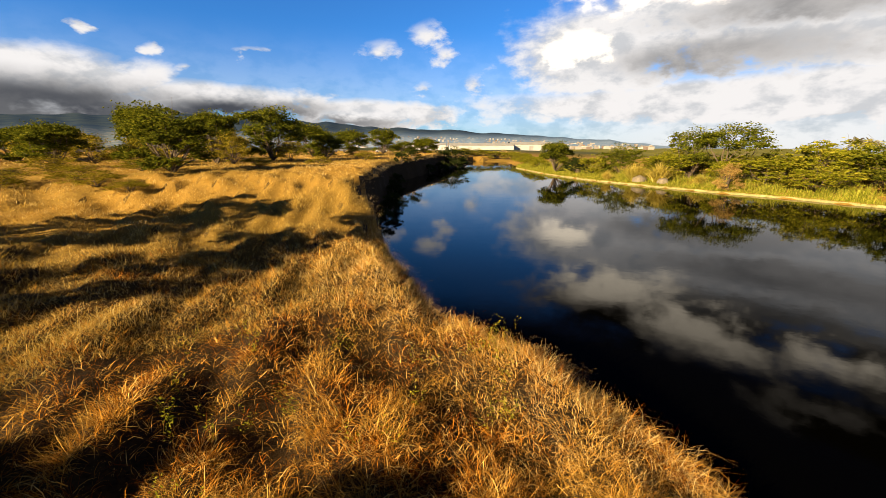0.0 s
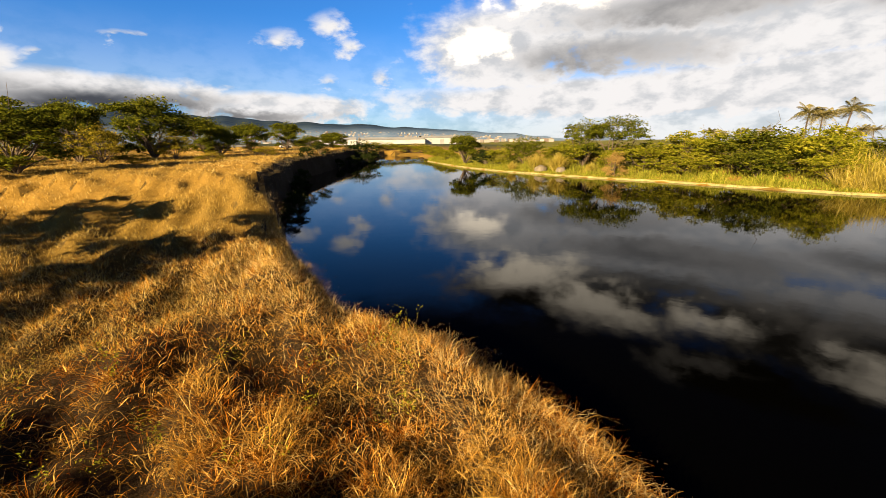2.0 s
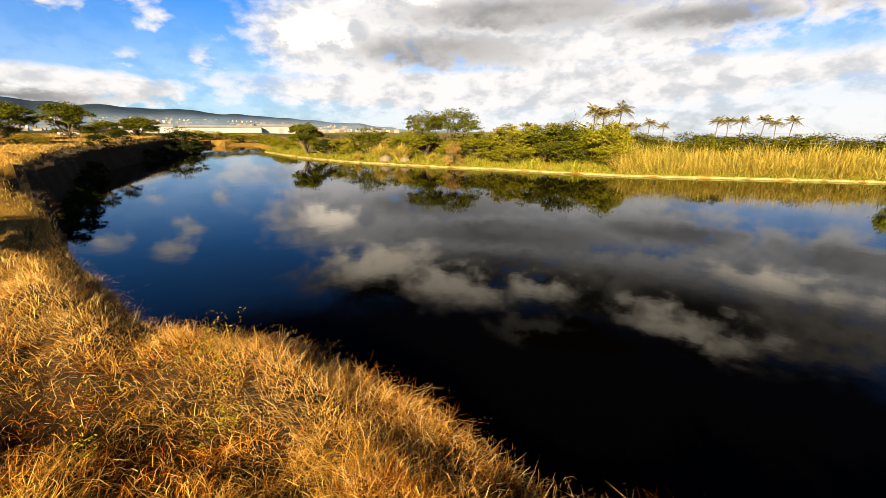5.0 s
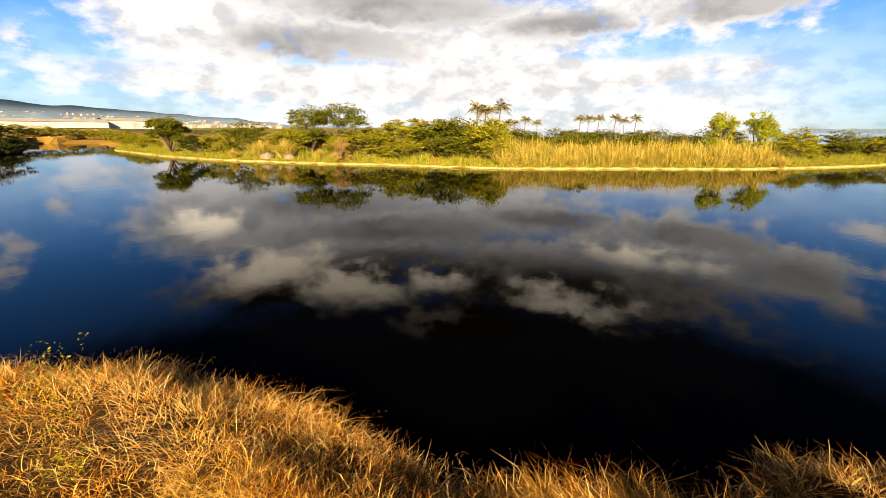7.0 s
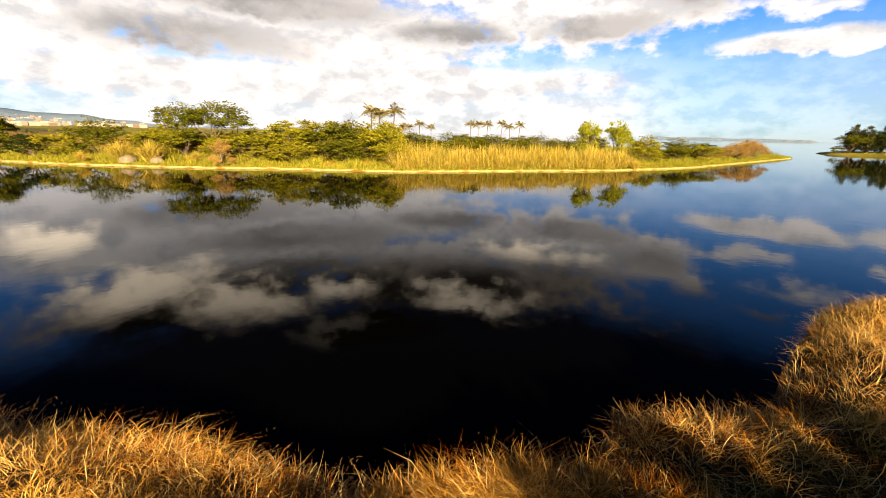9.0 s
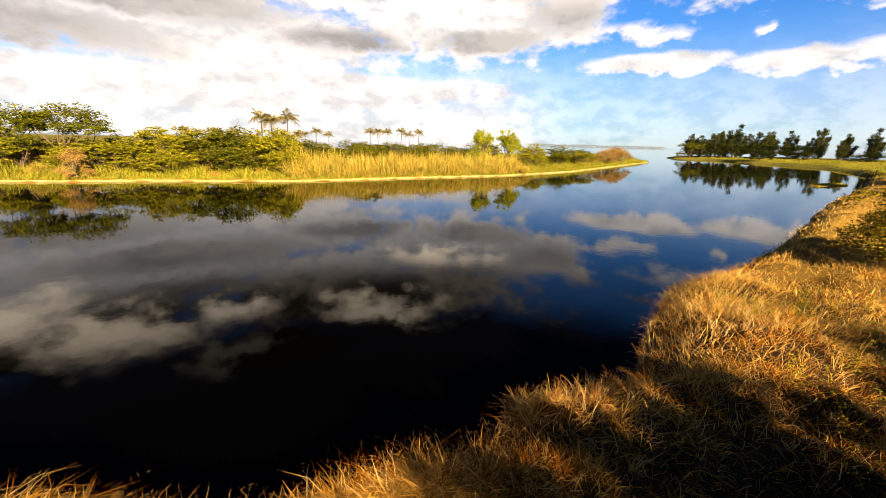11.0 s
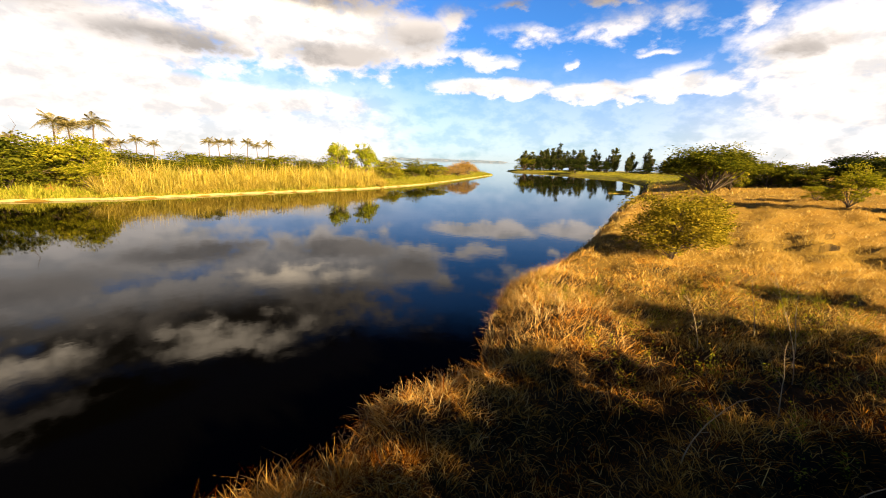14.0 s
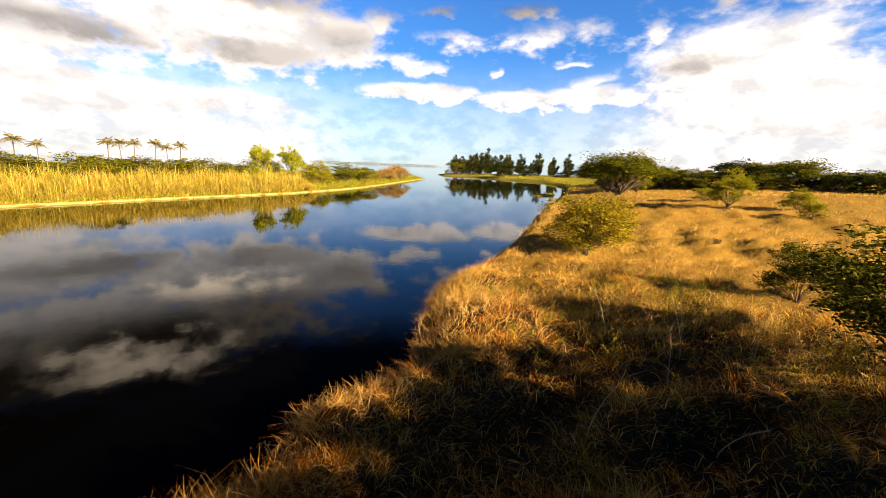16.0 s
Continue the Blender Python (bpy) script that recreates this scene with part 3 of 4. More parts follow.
def dry_grass():
    rng = np.random.default_rng(11)
    # close to the stand: tufts that spill down the mounds and over the bank's edge, on a litter of fallen straw
    c, r = scatter(rng, 17000, 2.2, 20.0)
    dn, df, dc, rr = plan(c)
    keep = (dn > 0.22 + 0.26 * (1 - smooth(c[:, 1], -0.2, 0.8))) & (dn < df) & (waves(c, 0.9, 26) + 0.7 * waves(c, 0.4, 27) > -0.35 + 0.15 * smooth(-c[:, 1], 0.5, 3.0) - 2.0 * (dn < 0.8))
    c, r, dn = c[keep], r[keep], dn[keep]
    mound_ = hummock(c) / 0.40
    vigour = np.clip(0.15 + 0.75 * mound_ + 0.2 * waves(c, 1.3, 21), 0.05, 1.2) + 0.08 * (dn < 0.9)
    e = 0.05
    slope = np.stack([hummock(c - [e, 0]) - hummock(c + [e, 0]), hummock(c - [0, e]) - hummock(c + [0, e])], -1) / e
    out_ = np.stack([plan(c - [e, 0])[0] - plan(c + [e, 0])[0], plan(c - [0, e])[0] - plan(c + [0, e])[0]], -1) / (2 * e)
    flow = slope * 1.5 + out_ * (1.2 * (1 - smooth(dn, 0.3, 1.3)))[:, None] + rng.normal(0, 0.12, c.shape)
    comb = np.arctan2(flow[:, 1], flow[:, 0])
    per = (5 + 32 * vigour * rng.uniform(0.4, 1.3, len(c))).astype(int)
    k = np.repeat(np.arange(len(c)), per)
    n = len(k)
    a = rng.uniform(0, 6.28, n)
    p = c[k] + np.stack([np.cos(a), np.sin(a)], -1) * (np.abs(rng.normal(0, 0.085, n)) * (0.7 + r[k] / 14))[:, None]
    to = np.where(rng.uniform(size=n) < 0.42, comb[k] + rng.normal(0, 0.8, n), a + rng.normal(0, 0.8, n))
    h = (0.17 + 0.31 * vigour[k]) * rng.uniform(0.4, 1.3, n) * (1 + 0.15 * ((dn < 1.6) & (c[:, 0] > 7))[k])
    lean = np.clip(rng.normal(1.15, 0.40, n) + 0.3 * (dn < 1.0)[k], 0.1, 1.75)
    w = 0.0028 + 0.0066 * rng.uniform(size=n) ** 2.2
    w *= 0.7 + r[k] / 11
    base = np.c_[p, height(p) - 0.02]
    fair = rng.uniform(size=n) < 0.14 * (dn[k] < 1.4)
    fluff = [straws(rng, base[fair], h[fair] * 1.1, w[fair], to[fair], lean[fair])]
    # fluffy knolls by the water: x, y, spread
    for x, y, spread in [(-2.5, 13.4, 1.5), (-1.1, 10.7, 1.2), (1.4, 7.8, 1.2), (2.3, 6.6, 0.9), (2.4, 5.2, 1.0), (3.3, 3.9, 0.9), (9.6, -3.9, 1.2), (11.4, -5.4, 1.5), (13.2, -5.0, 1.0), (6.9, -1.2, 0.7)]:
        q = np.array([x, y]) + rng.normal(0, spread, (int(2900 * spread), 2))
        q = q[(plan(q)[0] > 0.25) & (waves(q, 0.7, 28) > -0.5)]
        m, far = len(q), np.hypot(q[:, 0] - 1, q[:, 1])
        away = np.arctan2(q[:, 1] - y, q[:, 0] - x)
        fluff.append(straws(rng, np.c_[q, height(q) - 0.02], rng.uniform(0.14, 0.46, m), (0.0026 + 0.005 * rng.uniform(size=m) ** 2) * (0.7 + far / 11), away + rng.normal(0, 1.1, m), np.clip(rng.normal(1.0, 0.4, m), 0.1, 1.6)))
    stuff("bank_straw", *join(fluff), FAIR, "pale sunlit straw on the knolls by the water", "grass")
    parts = [straws(rng, base[~fair], h[~fair], w[~fair], to[~fair], lean[~fair])]
    p, r = scatter(rng, 14000, 2.2, 17.0)
    dn, df, dc, rr = plan(p)
    keep = (dn > 0.3) & (dn < df)
    p, r, dn = p[keep], r[keep], dn[keep]
    n = len(p)
    parts.append(blades(rng, np.c_[p, height(p) + rng.uniform(-0.01, 0.12, n)], rng.uniform(0.08, 0.34, n), rng.uniform(0.005, 0.011, n) * (0.7 + r / 10), rng.uniform(0, 6.28, n), rng.uniform(0.7, 1.55, n)))
    p, r = scatter(rng, 42000, 0.3, 16.0, 202.0, 58.0)
    q, rq = scatter(rng, 26000, 0.3, 2.6)
    p, r = np.concatenate([p, q]), np.concatenate([r, rq])
    keep = plan(p)[0] > 0.2
    p, r = p[keep], r[keep]
    n = len(p)
    parts.append(blades(rng, np.c_[p, height(p) - 0.01], rng.uniform(0.12, 0.42, n), rng.uniform(0.004, 0.009, n) * (0.6 + r / 9), rng.uniform(0, 6.28, n), np.clip(rng.normal(1.1, 0.3, n), 0.2, 1.6)))
    stuff("dry_grass", *join(parts), STRAW, "matted golden dry grass along the river bank", "grass")
    # further off
    p, r = scatter(rng, 380000, 10.5, 60.0)
    dn, df, dc, rr = plan(p)
    keep = (dn > 0.10 + 0.9 * smooth(p[:, 1], 20, 28)) & (dn < df)
    p, r, dn = p[keep], r[keep], dn[keep]
    n = len(p)
    tall = 0.45 + 0.4 * waves(p, 5.0, 23) + 0.35 * waves(p, 1.6, 24)
    h = (0.16 + 0.30 * np.clip(tall, 0, 1.2)) * rng.uniform(0.5, 1.3, n)
    v, f = blades(rng, np.c_[p, height(p) - 0.03], h, rng.uniform(0.5, 1.2, n) * r * 0.00068, rng.uniform(0, 6.28, n), np.clip(rng.normal(0.95, 0.35, n), 0, 1.5))
    stuff("meadow_grass", v, f, MEADOW, "sunlit dry meadow grass", "grass")
    p, r = scatter(rng, 70000, 55.0, 230.0)
    dn, df, dc, rr = plan(p)
    keep = (dn > 0.5) & (dn < df) & (dc > 4) & (p[:, 0] < 85)
    p, r = p[keep], r[keep]
    n = len(p)
    v, f = blades(rng, np.c_[p, height(p) - 0.05], rng.uniform(0.15, 0.45, n), rng.uniform(0.7, 1.2, n) * r * 0.0011, rng.uniform(0, 6.28, n), np.clip(rng.normal(0.5, 0.3, n), 0, 1.2))
    stuff("distant_grass", v, f, MEADOW, "distant dry grass behind the banks", "grass")
    # green grass of the low shore and the mud bar
    p = np.concatenate([rng.uniform((75, -150), (225, -45), (60000, 2)), np.array([71.0, -39.5]) + rng.normal(0, 1, (6000, 2)) @ np.array([[2.6, -3.3], [0.5, 0.4]])])
    dn, df, dc, rr = plan(p)
    z = height(p)
    keep = (z > 0.02) & (dn < 45) & ((dn < df) | (p[:, 1] < -34)) & (rng.uniform(size=len(p)) < 0.22 + 0.78 * smooth(p[:, 0], 70, 90))
    p, z = p[keep], z[keep]
    n = len(p)
    v, f = blades(rng, np.c_[p, z - 0.03], rng.uniform(0.15, 0.5, n), rng.uniform(0.7, 1.2, n) * np.hypot(*p.T) * 0.0009, rng.uniform(0, 6.28, n), np.clip(rng.normal(0.8, 0.35, n), 0, 1.4))
    stuff("shore_grass", v, f, SEDGE, "low yellow-green grass on the shore", "grass")
    # bleached stalks that reach out over the water's edge
    n = 1300
    s = rng.uniform(0.62, 0.93, n)
    xy, left = along(NEAR_BANK, s)
    p = xy + left * rng.uniform(0.25, 0.9, n)[:, None]
    dn = plan(p)[0]
    p, left = p[dn > 0.03], left[dn > 0.03]
    n = len(p)
    to = np.arctan2(-left[:, 1], -left[:, 0]) + rng.normal(0, 0.9, n)
    h, lean = rng.uniform(0.2, 0.55, n), rng.uniform(0.7, 1.5, n)
    base = np.c_[p, height(p)]
    parts = [straws(rng, base, h * 1.1, np.full(n, 0.0045), to, lean * 0.8)]
    way = np.stack([np.cos(to), np.sin(to), np.zeros(n)], -1)
    for u in (0.55, 0.7, 0.8, 0.9):
        q = base + np.c_[way[:, :2] * (h * lean * (0.42 + (u - 0.5) * 1.4))[:, None], h * (0.62 - 0.22 * lean) + h * (0.38 - 0.40 * lean) * (u - 0.5) * 2]
        parts.append(blades(rng, q, rng.uniform(0.03, 0.11, n), np.full(n, 0.0035), rng.uniform(0, 6.28, n), rng.uniform(0.2, 1.2, n)))
    stuff("bleached_stalks", *join(parts), PALE, "bleached seed stalks at the bank's edge", "grass")


dry_grass()


def far_bank_grass():
    rng = np.random.default_rng(31)
    n = 90000
    s, off = rng.uniform(0.12, 1.0, n), rng.exponential(3.2, n) + 0.05
    xy, left = along(FAR_BANK, s)
    p = xy + left * off[:, None]
    off = plan(p)[1]
    keep = off > 0.02
    p, off = p[keep], off[keep]
    n = len(p)
    h = (0.32 + 0.75 * smooth(off, 0, 4)) * rng.uniform(0.4, 1.3, n) * (0.85 + 0.45 * waves(p, 3.2, 34))
    v, f = blades(rng, np.concatenate([p, height(p)[:, None] - 0.03], 1), h, rng.uniform(0.03, 0.07, n), rng.uniform(0, 6.28, n), np.clip(rng.normal(0.5, 0.3, n), 0, 1.2))
    stuff("bank_grass", v, f, SEDGE, "yellow-green grass along the far waterline", "grass")
    # reeds
    n = 34000
    s, off = rng.uniform(0, 1, n), rng.uniform(1.0, 8.0, n)
    bed = [(40.5, 27.2), (46, 21.5), (50, 18), (55, 13), (62, 6), (68, 1.5)]
    xy, left = along(bed, s)
    p = xy + left * off[:, None]
    q = waves(p, 4.0, 33)
    keep = rng.uniform(size=n) < 0.55 + 0.4 * q
    p, off, q = p[keep], off[keep], q[keep]
    n = len(p)
    h = (1.9 + 0.9 * smooth(off, 1, 4) + 0.6 * q) * rng.uniform(0.6, 1.15, n)
    v, f = blades(rng, np.concatenate([p, height(p)[:, None] - 0.03], 1), h, rng.uniform(0.03, 0.07, n), rng.normal(2.5, 1.6, n) + q, np.clip(rng.normal(0.68, 0.38, n), 0, 1.4))
    stuff("reed_bed", v, f, REED, "tall yellow reeds standing on the far bank", "reeds")
    # the pale mat that lines the water's edge
    s = np.linspace(0.16, 0.97, 900)
    xy, left = along(FAR_BANK, s)
    w = 0.06 + 0.04 * np.sin(s * 190) + 0.03 * np.sin(s * 523 + 1)
    v = np.concatenate([np.c_[xy - left * w[:, None], 0 * s + 0.01], np.c_[xy + left * 0.28, 0 * s + 0.20 + 0.02 * np.sin(s * 700)]])
    i = np.arange(len(s) - 1)
    f = np.stack([i, i + 1, i + 1 + len(s), i + len(s)], -1)
    stuff("waterline_mat", v, f, MAT, "thin pale mat of dead reed at the waterline", "reeds")


far_bank_grass()


# ---- trees and bushes ----
def crown(rng, blobs, count, size, flat=0.6):
    """Leaves in clumps over the blobs (x, y, z, rx, ry, rz), thinner inside, with gaps."""
    centres = []
    vol = np.array([b[3] * b[4] * b[5] for b in blobs]) ** 0.67
    for b, share in zip(blobs, vol / vol.sum()):
        m = max(6, int(count * share / 26))
        d = rng.normal(size=(m, 3))
        d /= np.linalg.norm(d, axis=1, keepdims=True)
        d[:, 2] = np.where(d[:, 2] < -0.35, -d[:, 2] * 0.6, d[:, 2])
        c = np.array(b[:3]) + d * np.array(b[3:]) * rng.uniform(0.55, 1.08, (m, 1))
        spread = 0.20 * min(b[3:5])
        for q in c:
            k = rng.integers(14, 38)
            centres.append(q + rng.normal(size=(k, 3)) * [spread, spread, spread * 0.55])
    return leaves(rng, np.concatenate(centres), size, flat)


def limbs(rng, blobs, girth, fork=0.35):
    """A trunk that forks into a limb for each blob."""
    out = []
    for b in blobs:
        end = np.array(b[:3]) + [0, 0, b[5] * 0.2]
        t = np.linspace(0, 1, 7)[:, None]
        start = rng.normal(0, girth * 0.6, 3) * [1, 1, 0]
        bow = rng.normal(0, 0.08, 3) * np.linalg.norm(end)
        path = start + (end - start) * np.c_[t ** 1.25, t ** 1.25, t ** 0.85] + bow * np.sin(t * np.pi)
        out.append(tube(path, np.linspace(girth, girth * 0.22, 7), 6))
        for _ in range(3):
            s = path[rng.integers(3, 6)]
            e = s + rng.normal(0, 1, 3) * np.array(b[3:]) * 0.6 + [0, 0, b[5] * 0.4]
            out.append(tube(np.linspace(s, e, 4) + rng.normal(0, 0.04, (4, 3)) * np.linalg.norm(e - s), np.linspace(girth * 0.35, girth * 0.08, 4), 5))
    return join(out)


def tree(name, seed, blobs, count, size, girth, leaf, label, category, group="", flat=0.6):
    rng = np.random.default_rng(seed)
    ob = thing(name, 0, 0, 0, label, category, group)
    v, f = limbs(rng, blobs, girth)
    part("trunk", mesh_of("trunk", v, f, BARK, True), ob)
    v, f = crown(rng, blobs, count, size, flat)
    part("crown", mesh_of("crown", v, f, leaf), ob)
    return ob


def umbrella(rng, wide, tall, n, low=0.45):
    """Blobs of a spreading acacia of width 1 and height 1, scaled."""
    out = [(0, 0, tall * 0.80, wide * 0.24, wide * 0.24, tall * 0.17)]
    for k in range(n):
        a, d = k * 6.28 / n + rng.uniform(-0.3, 0.3), rng.uniform(0.24, 0.40) * wide
        out.append((d * math.cos(a), d * math.sin(a), tall * rng.uniform(low, 0.80), wide * rng.uniform(0.13, 0.20), wide * rng.uniform(0.13, 0.20), tall * rng.uniform(0.10, 0.17)))
    return out


def dome(rng, wide, tall, n):
    """Blobs of a low domed acacia with a clear foot."""
    out = [(0, 0, tall * 0.66, wide * 0.33, wide * 0.33, tall * 0.28)]
    for k in range(n):
        a, d = k * 2.4 + rng.uniform(-0.3, 0.3), rng.uniform(0.20, 0.40) * wide
        out.append((d * math.cos(a), d * math.sin(a), tall * (0.88 - 0.9 * d / wide) * rng.uniform(0.75, 1.05), wide * rng.uniform(0.11, 0.17), wide * rng.uniform(0.11, 0.17), tall * rng.uniform(0.10, 0.17)))
    return out


def canopy(rng, wide, tall, n):
    """Blobs of a dense round-topped acacia, leafy nearly to the ground."""
    out = [(0, 0, tall * 0.70, wide * 0.30, wide * 0.30, tall * 0.26)]
    for k in range(n):
        a, d = k * 2.4 + rng.uniform(-0.3, 0.3), rng.uniform(0.18, 0.40) * wide
        out.append((d * math.cos(a), d * math.sin(a), tall * rng.uniform(0.14, 0.86) * (1.12 - 0.5 * d / wide), wide * rng.uniform(0.12, 0.19), wide * rng.uniform(0.12, 0.19), tall * rng.uniform(0.10, 0.18)))
    return out


def mound(rng, wide, tall, n):
    """Blobs of a bush that is leafy to the ground."""
    out = [(0, 0, tall * 0.55, wide * 0.30, wide * 0.30, tall * 0.40)]
    for k in range(n):
        a, d = k * 6.28 / n + rng.uniform(-0.4, 0.4), rng.uniform(0.22, 0.38) * wide
        out.append((d * math.cos(a), d * math.sin(a), tall * rng.uniform(0.12, 0.68), wide * rng.uniform(0.13, 0.21), wide * rng.uniform(0.13, 0.21), tall * rng.uniform(0.16, 0.30)))
    return out


def place(ob, x, y, wide, tall, turn, label="", sink=0.05, used=set()):
    """Sets a model (1 m wide and 1 m high) on the ground, the model itself first and copies after it."""
    z = height([[x, y]])[0] - sink
    m = Matrix.Translation((x, y, z)) @ Matrix.Rotation(turn, 4, "Z")
    if ob.name in used:
        s = ob.scale
        ob = copy_thing(ob, m @ Matrix.Diagonal((wide / s[0], wide / s[1], tall / s[2], 1)))
    else:
        used.add(ob.name)
        ob.matrix_basis = m @ Matrix.Diagonal((wide, wide, tall, 1))
    return tagged(ob, label)


def models(name, seeds, shape, n, count, size, girth, leaf, label, category, group, flat=0.6):
    return [tree(name, s, shape(np.random.default_rng(s), 1.0, 1.0, n), count, size, girth, leaf, label, category, group, flat) for s in seeds]


LEFT_ACACIA = models("acacia_tree", (1, 2, 3), canopy, 19, 13500, 0.0215, 0.013, LEAF_GREEN, "spreading green acacia tree in dry grass", "tree", "acacias on the meadow")
ISLE_ACACIA = models("acacia_shrub", (4, 5, 6, 7), mound, 14, 5200, 0.026, 0.010, LEAF_YELLOW, "yellow-green acacia shrub on the far bank", "shrub", "shrubs of the far bank")
DARK_BUSH = models("dark_bush", (8, 9, 10), mound, 7, 4500, 0.026, 0.02, LEAF_DARK, "dense dark green bush", "shrub", "dark bushes")
GREEN_BUSH = models("green_bush", (15, 16, 17), mound, 12, 6000, 0.024, 0.010, LEAF_GREEN, "green bush on the far bank", "shrub", "shrubs of the far bank")
BRIGHT_TREE = models("bright_tree", (11, 12), mound, 9, 6000, 0.026, 0.025, LEAF_BRIGHT, "bright lime-green leafy tree behind reeds", "tree", "lime-green trees")
RUST_BUSH = models("rust_bush", (13, 14), mound, 7, 5000, 0.02, 0.018, LEAF_RUST, "rust-brown dried bush at the waterline", "shrub", "brown bushes")

SCRUB = models("scrub_bush", (24, 25), mound, 12, 5000, 0.02, 0.010, LEAF_OLIVE, "low olive scrub in the dry meadow", "shrub", "scrub in the meadow")

rng = np.random.default_rng(77)
# the meadow on the river's near side, upstream: x, y, width, height
for k, (x, y, w, h) in enumerate([(-35.7, 36.4, 6.0, 4.2), (-34.4, 46.7, 7.6, 7.0), (-22.3, 32.3, 6.6, 4.9), (-27, 47, 6.4, 6.2), (-24.7, 56.9, 9.0, 7.6), (-25.4, 75.9, 8, 6.2), (-21, 87.5, 8, 5.6), (-16, 98.7, 7.5, 6.2),
                                  (-52, 48, 10, 4.0), (-8, 135, 10, 6.5), (-14, 128, 9, 5.0), (-40, 58, 9, 5.0), (-62, 62, 12, 5), (-20, 66, 6, 4.4)]):
    place(LEFT_ACACIA[k % 3], x, y, w * 1.04, h * 0.99, rng.uniform(0, 6.28))
for k, (x, y, w, h) in enumerate([(-24, 27, 5, 1.0), (-28, 30, 6, 1.1), (-21, 26, 4, 0.8), (-31, 27, 6, 1.2), (-26, 34, 5, 1.1), (-33, 33, 6, 1.3), (-17, 36, 4, 0.9), (-14, 44, 4, 1.0), (-12, 58, 5, 1.2), (-16, 70, 6, 1.5), (-38, 30, 7, 1.4), (-30, 41, 7, 3.2), (-24, 45, 7, 3.4), (-29, 53, 8, 4.0), (-20, 51, 6, 2.8), (-37, 42, 7, 3.0), (-44, 44, 8, 3.0)]):
    place(SCRUB[k % 2], x, y, w * 0.75, h * 1.2, rng.uniform(0, 6.28))
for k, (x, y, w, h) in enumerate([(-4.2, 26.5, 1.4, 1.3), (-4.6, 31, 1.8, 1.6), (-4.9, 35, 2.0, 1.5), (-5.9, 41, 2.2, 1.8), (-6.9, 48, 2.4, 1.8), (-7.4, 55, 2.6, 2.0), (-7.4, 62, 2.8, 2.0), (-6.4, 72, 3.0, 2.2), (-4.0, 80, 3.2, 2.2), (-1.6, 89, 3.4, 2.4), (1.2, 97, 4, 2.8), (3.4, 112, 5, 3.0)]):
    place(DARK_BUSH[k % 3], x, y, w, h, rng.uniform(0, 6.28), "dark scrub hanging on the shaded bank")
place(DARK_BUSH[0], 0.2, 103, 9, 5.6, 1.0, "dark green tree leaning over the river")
# the far bank
for k, (x, y, w, h) in enumerate([(36.8, 47.2, 7, 3.6), (41, 44.3, 8.5, 4.6), (44.4, 38.2, 9, 4.4), (46.4, 33, 6, 4.0), (38, 42, 6, 2.8), (41.5, 36, 6, 2.9), (34, 50, 5, 2.6), (44, 30.5, 5, 2.6),
                                  (27.6, 66, 5, 3.9), (31, 58, 6, 3.0), (24, 68, 5, 2.6), (40, 50, 8, 3.6), (50, 37, 8, 4.2), (52, 42, 9, 4.5), (49, 48, 9, 4.4), (34, 62, 7, 3.4), (86, -2, 6, 2.8), (94, -7, 6, 2.6), (78, 3, 6, 3.2)]):
    place((ISLE_ACACIA + ISLE_ACACIA + GREEN_BUSH)[(k * 4) % 11], x, y, w * 1.15 * rng.uniform(0.85, 1.2), h * rng.uniform(0.95, 1.35), rng.uniform(0, 6.28), "bushy olive-green shrub crowding the far bank")
place(LEFT_ACACIA[0], 20.3, 78.2, 7.4, 6.0, 0.4, "round green acacia tree on the far bank")
ISLE_TREE = models("acacia_tree", (26, 27), canopy, 13, 7500, 0.020, 0.012, LEAF_GREEN, "tall spreading tree above the far bank's shrubs", "tree", "tall trees of the far bank")
place(ISLE_TREE[0], 37.1, 54.3, 10.6, 7.6, 2.0, "tall spreading tree above the far bank's shrubs")
place(ISLE_TREE[1], 33.2, 56.5, 8.2, 7.0, 3.0, "tall spreading tree above the far bank's shrubs")
place(DARK_BUSH[1], 22.2, 70.7, 5, 3.4, 0.3)
for x, y, w, h in [(63, 31, 9, 3.9), (70, 27, 9, 3.8), (76, 21, 9, 3.9), (84, 14, 9, 4.0), (90.6, 3, 6, 4.0), (92.4, -2.3, 5, 4.0), (58, 36, 8, 3.8), (66, 20, 7, 3.6), (72, 16, 6, 3.4), (99, -6, 6, 3.4), (56, 26, 6, 3.4)]:
    place((GREEN_BUSH + ISLE_ACACIA)[int(x * 7) % 7], x, y, w * 1.2, h * 1.1, rng.uniform(0, 6.28), "dense green bush behind the reeds")
place(BRIGHT_TREE[0], 70.9, 11, 5.0, 6.8, 0.5)
place(BRIGHT_TREE[1], 74.6, 6.8, 4.6, 6.9, 2.5)
place(RUST_BUSH[0], 31.2, 45.6, 3.2, 3.4, 0.0)
for x, y, w, h in [(110, -14, 7, 4.2), (116, -16.5, 8, 4.6), (122, -19, 7, 4.0), (105, -11, 6, 3.0)]:
    place(RUST_BUSH[1], x, y, w, h, rng.uniform(0, 6.28), "brownish bush on the low point by the sea")
# round the river's head
for k, (x, y, w, h) in enumerate([(4, 150, 9, 3.4), (10, 152, 9, 3.0), (16, 150, 9, 3.2), (22, 146, 9, 3.2), (23, 132, 8, 3.0), (22, 118, 7, 2.8), (21, 104, 6, 2.6), (20, 92, 5, 2.4), (30, 120, 9, 3.4)]):
    place(ISLE_ACACIA[k % 4], x, y, w, h, rng.uniform(0, 6.28), "yellow-green shrub round the river's head")
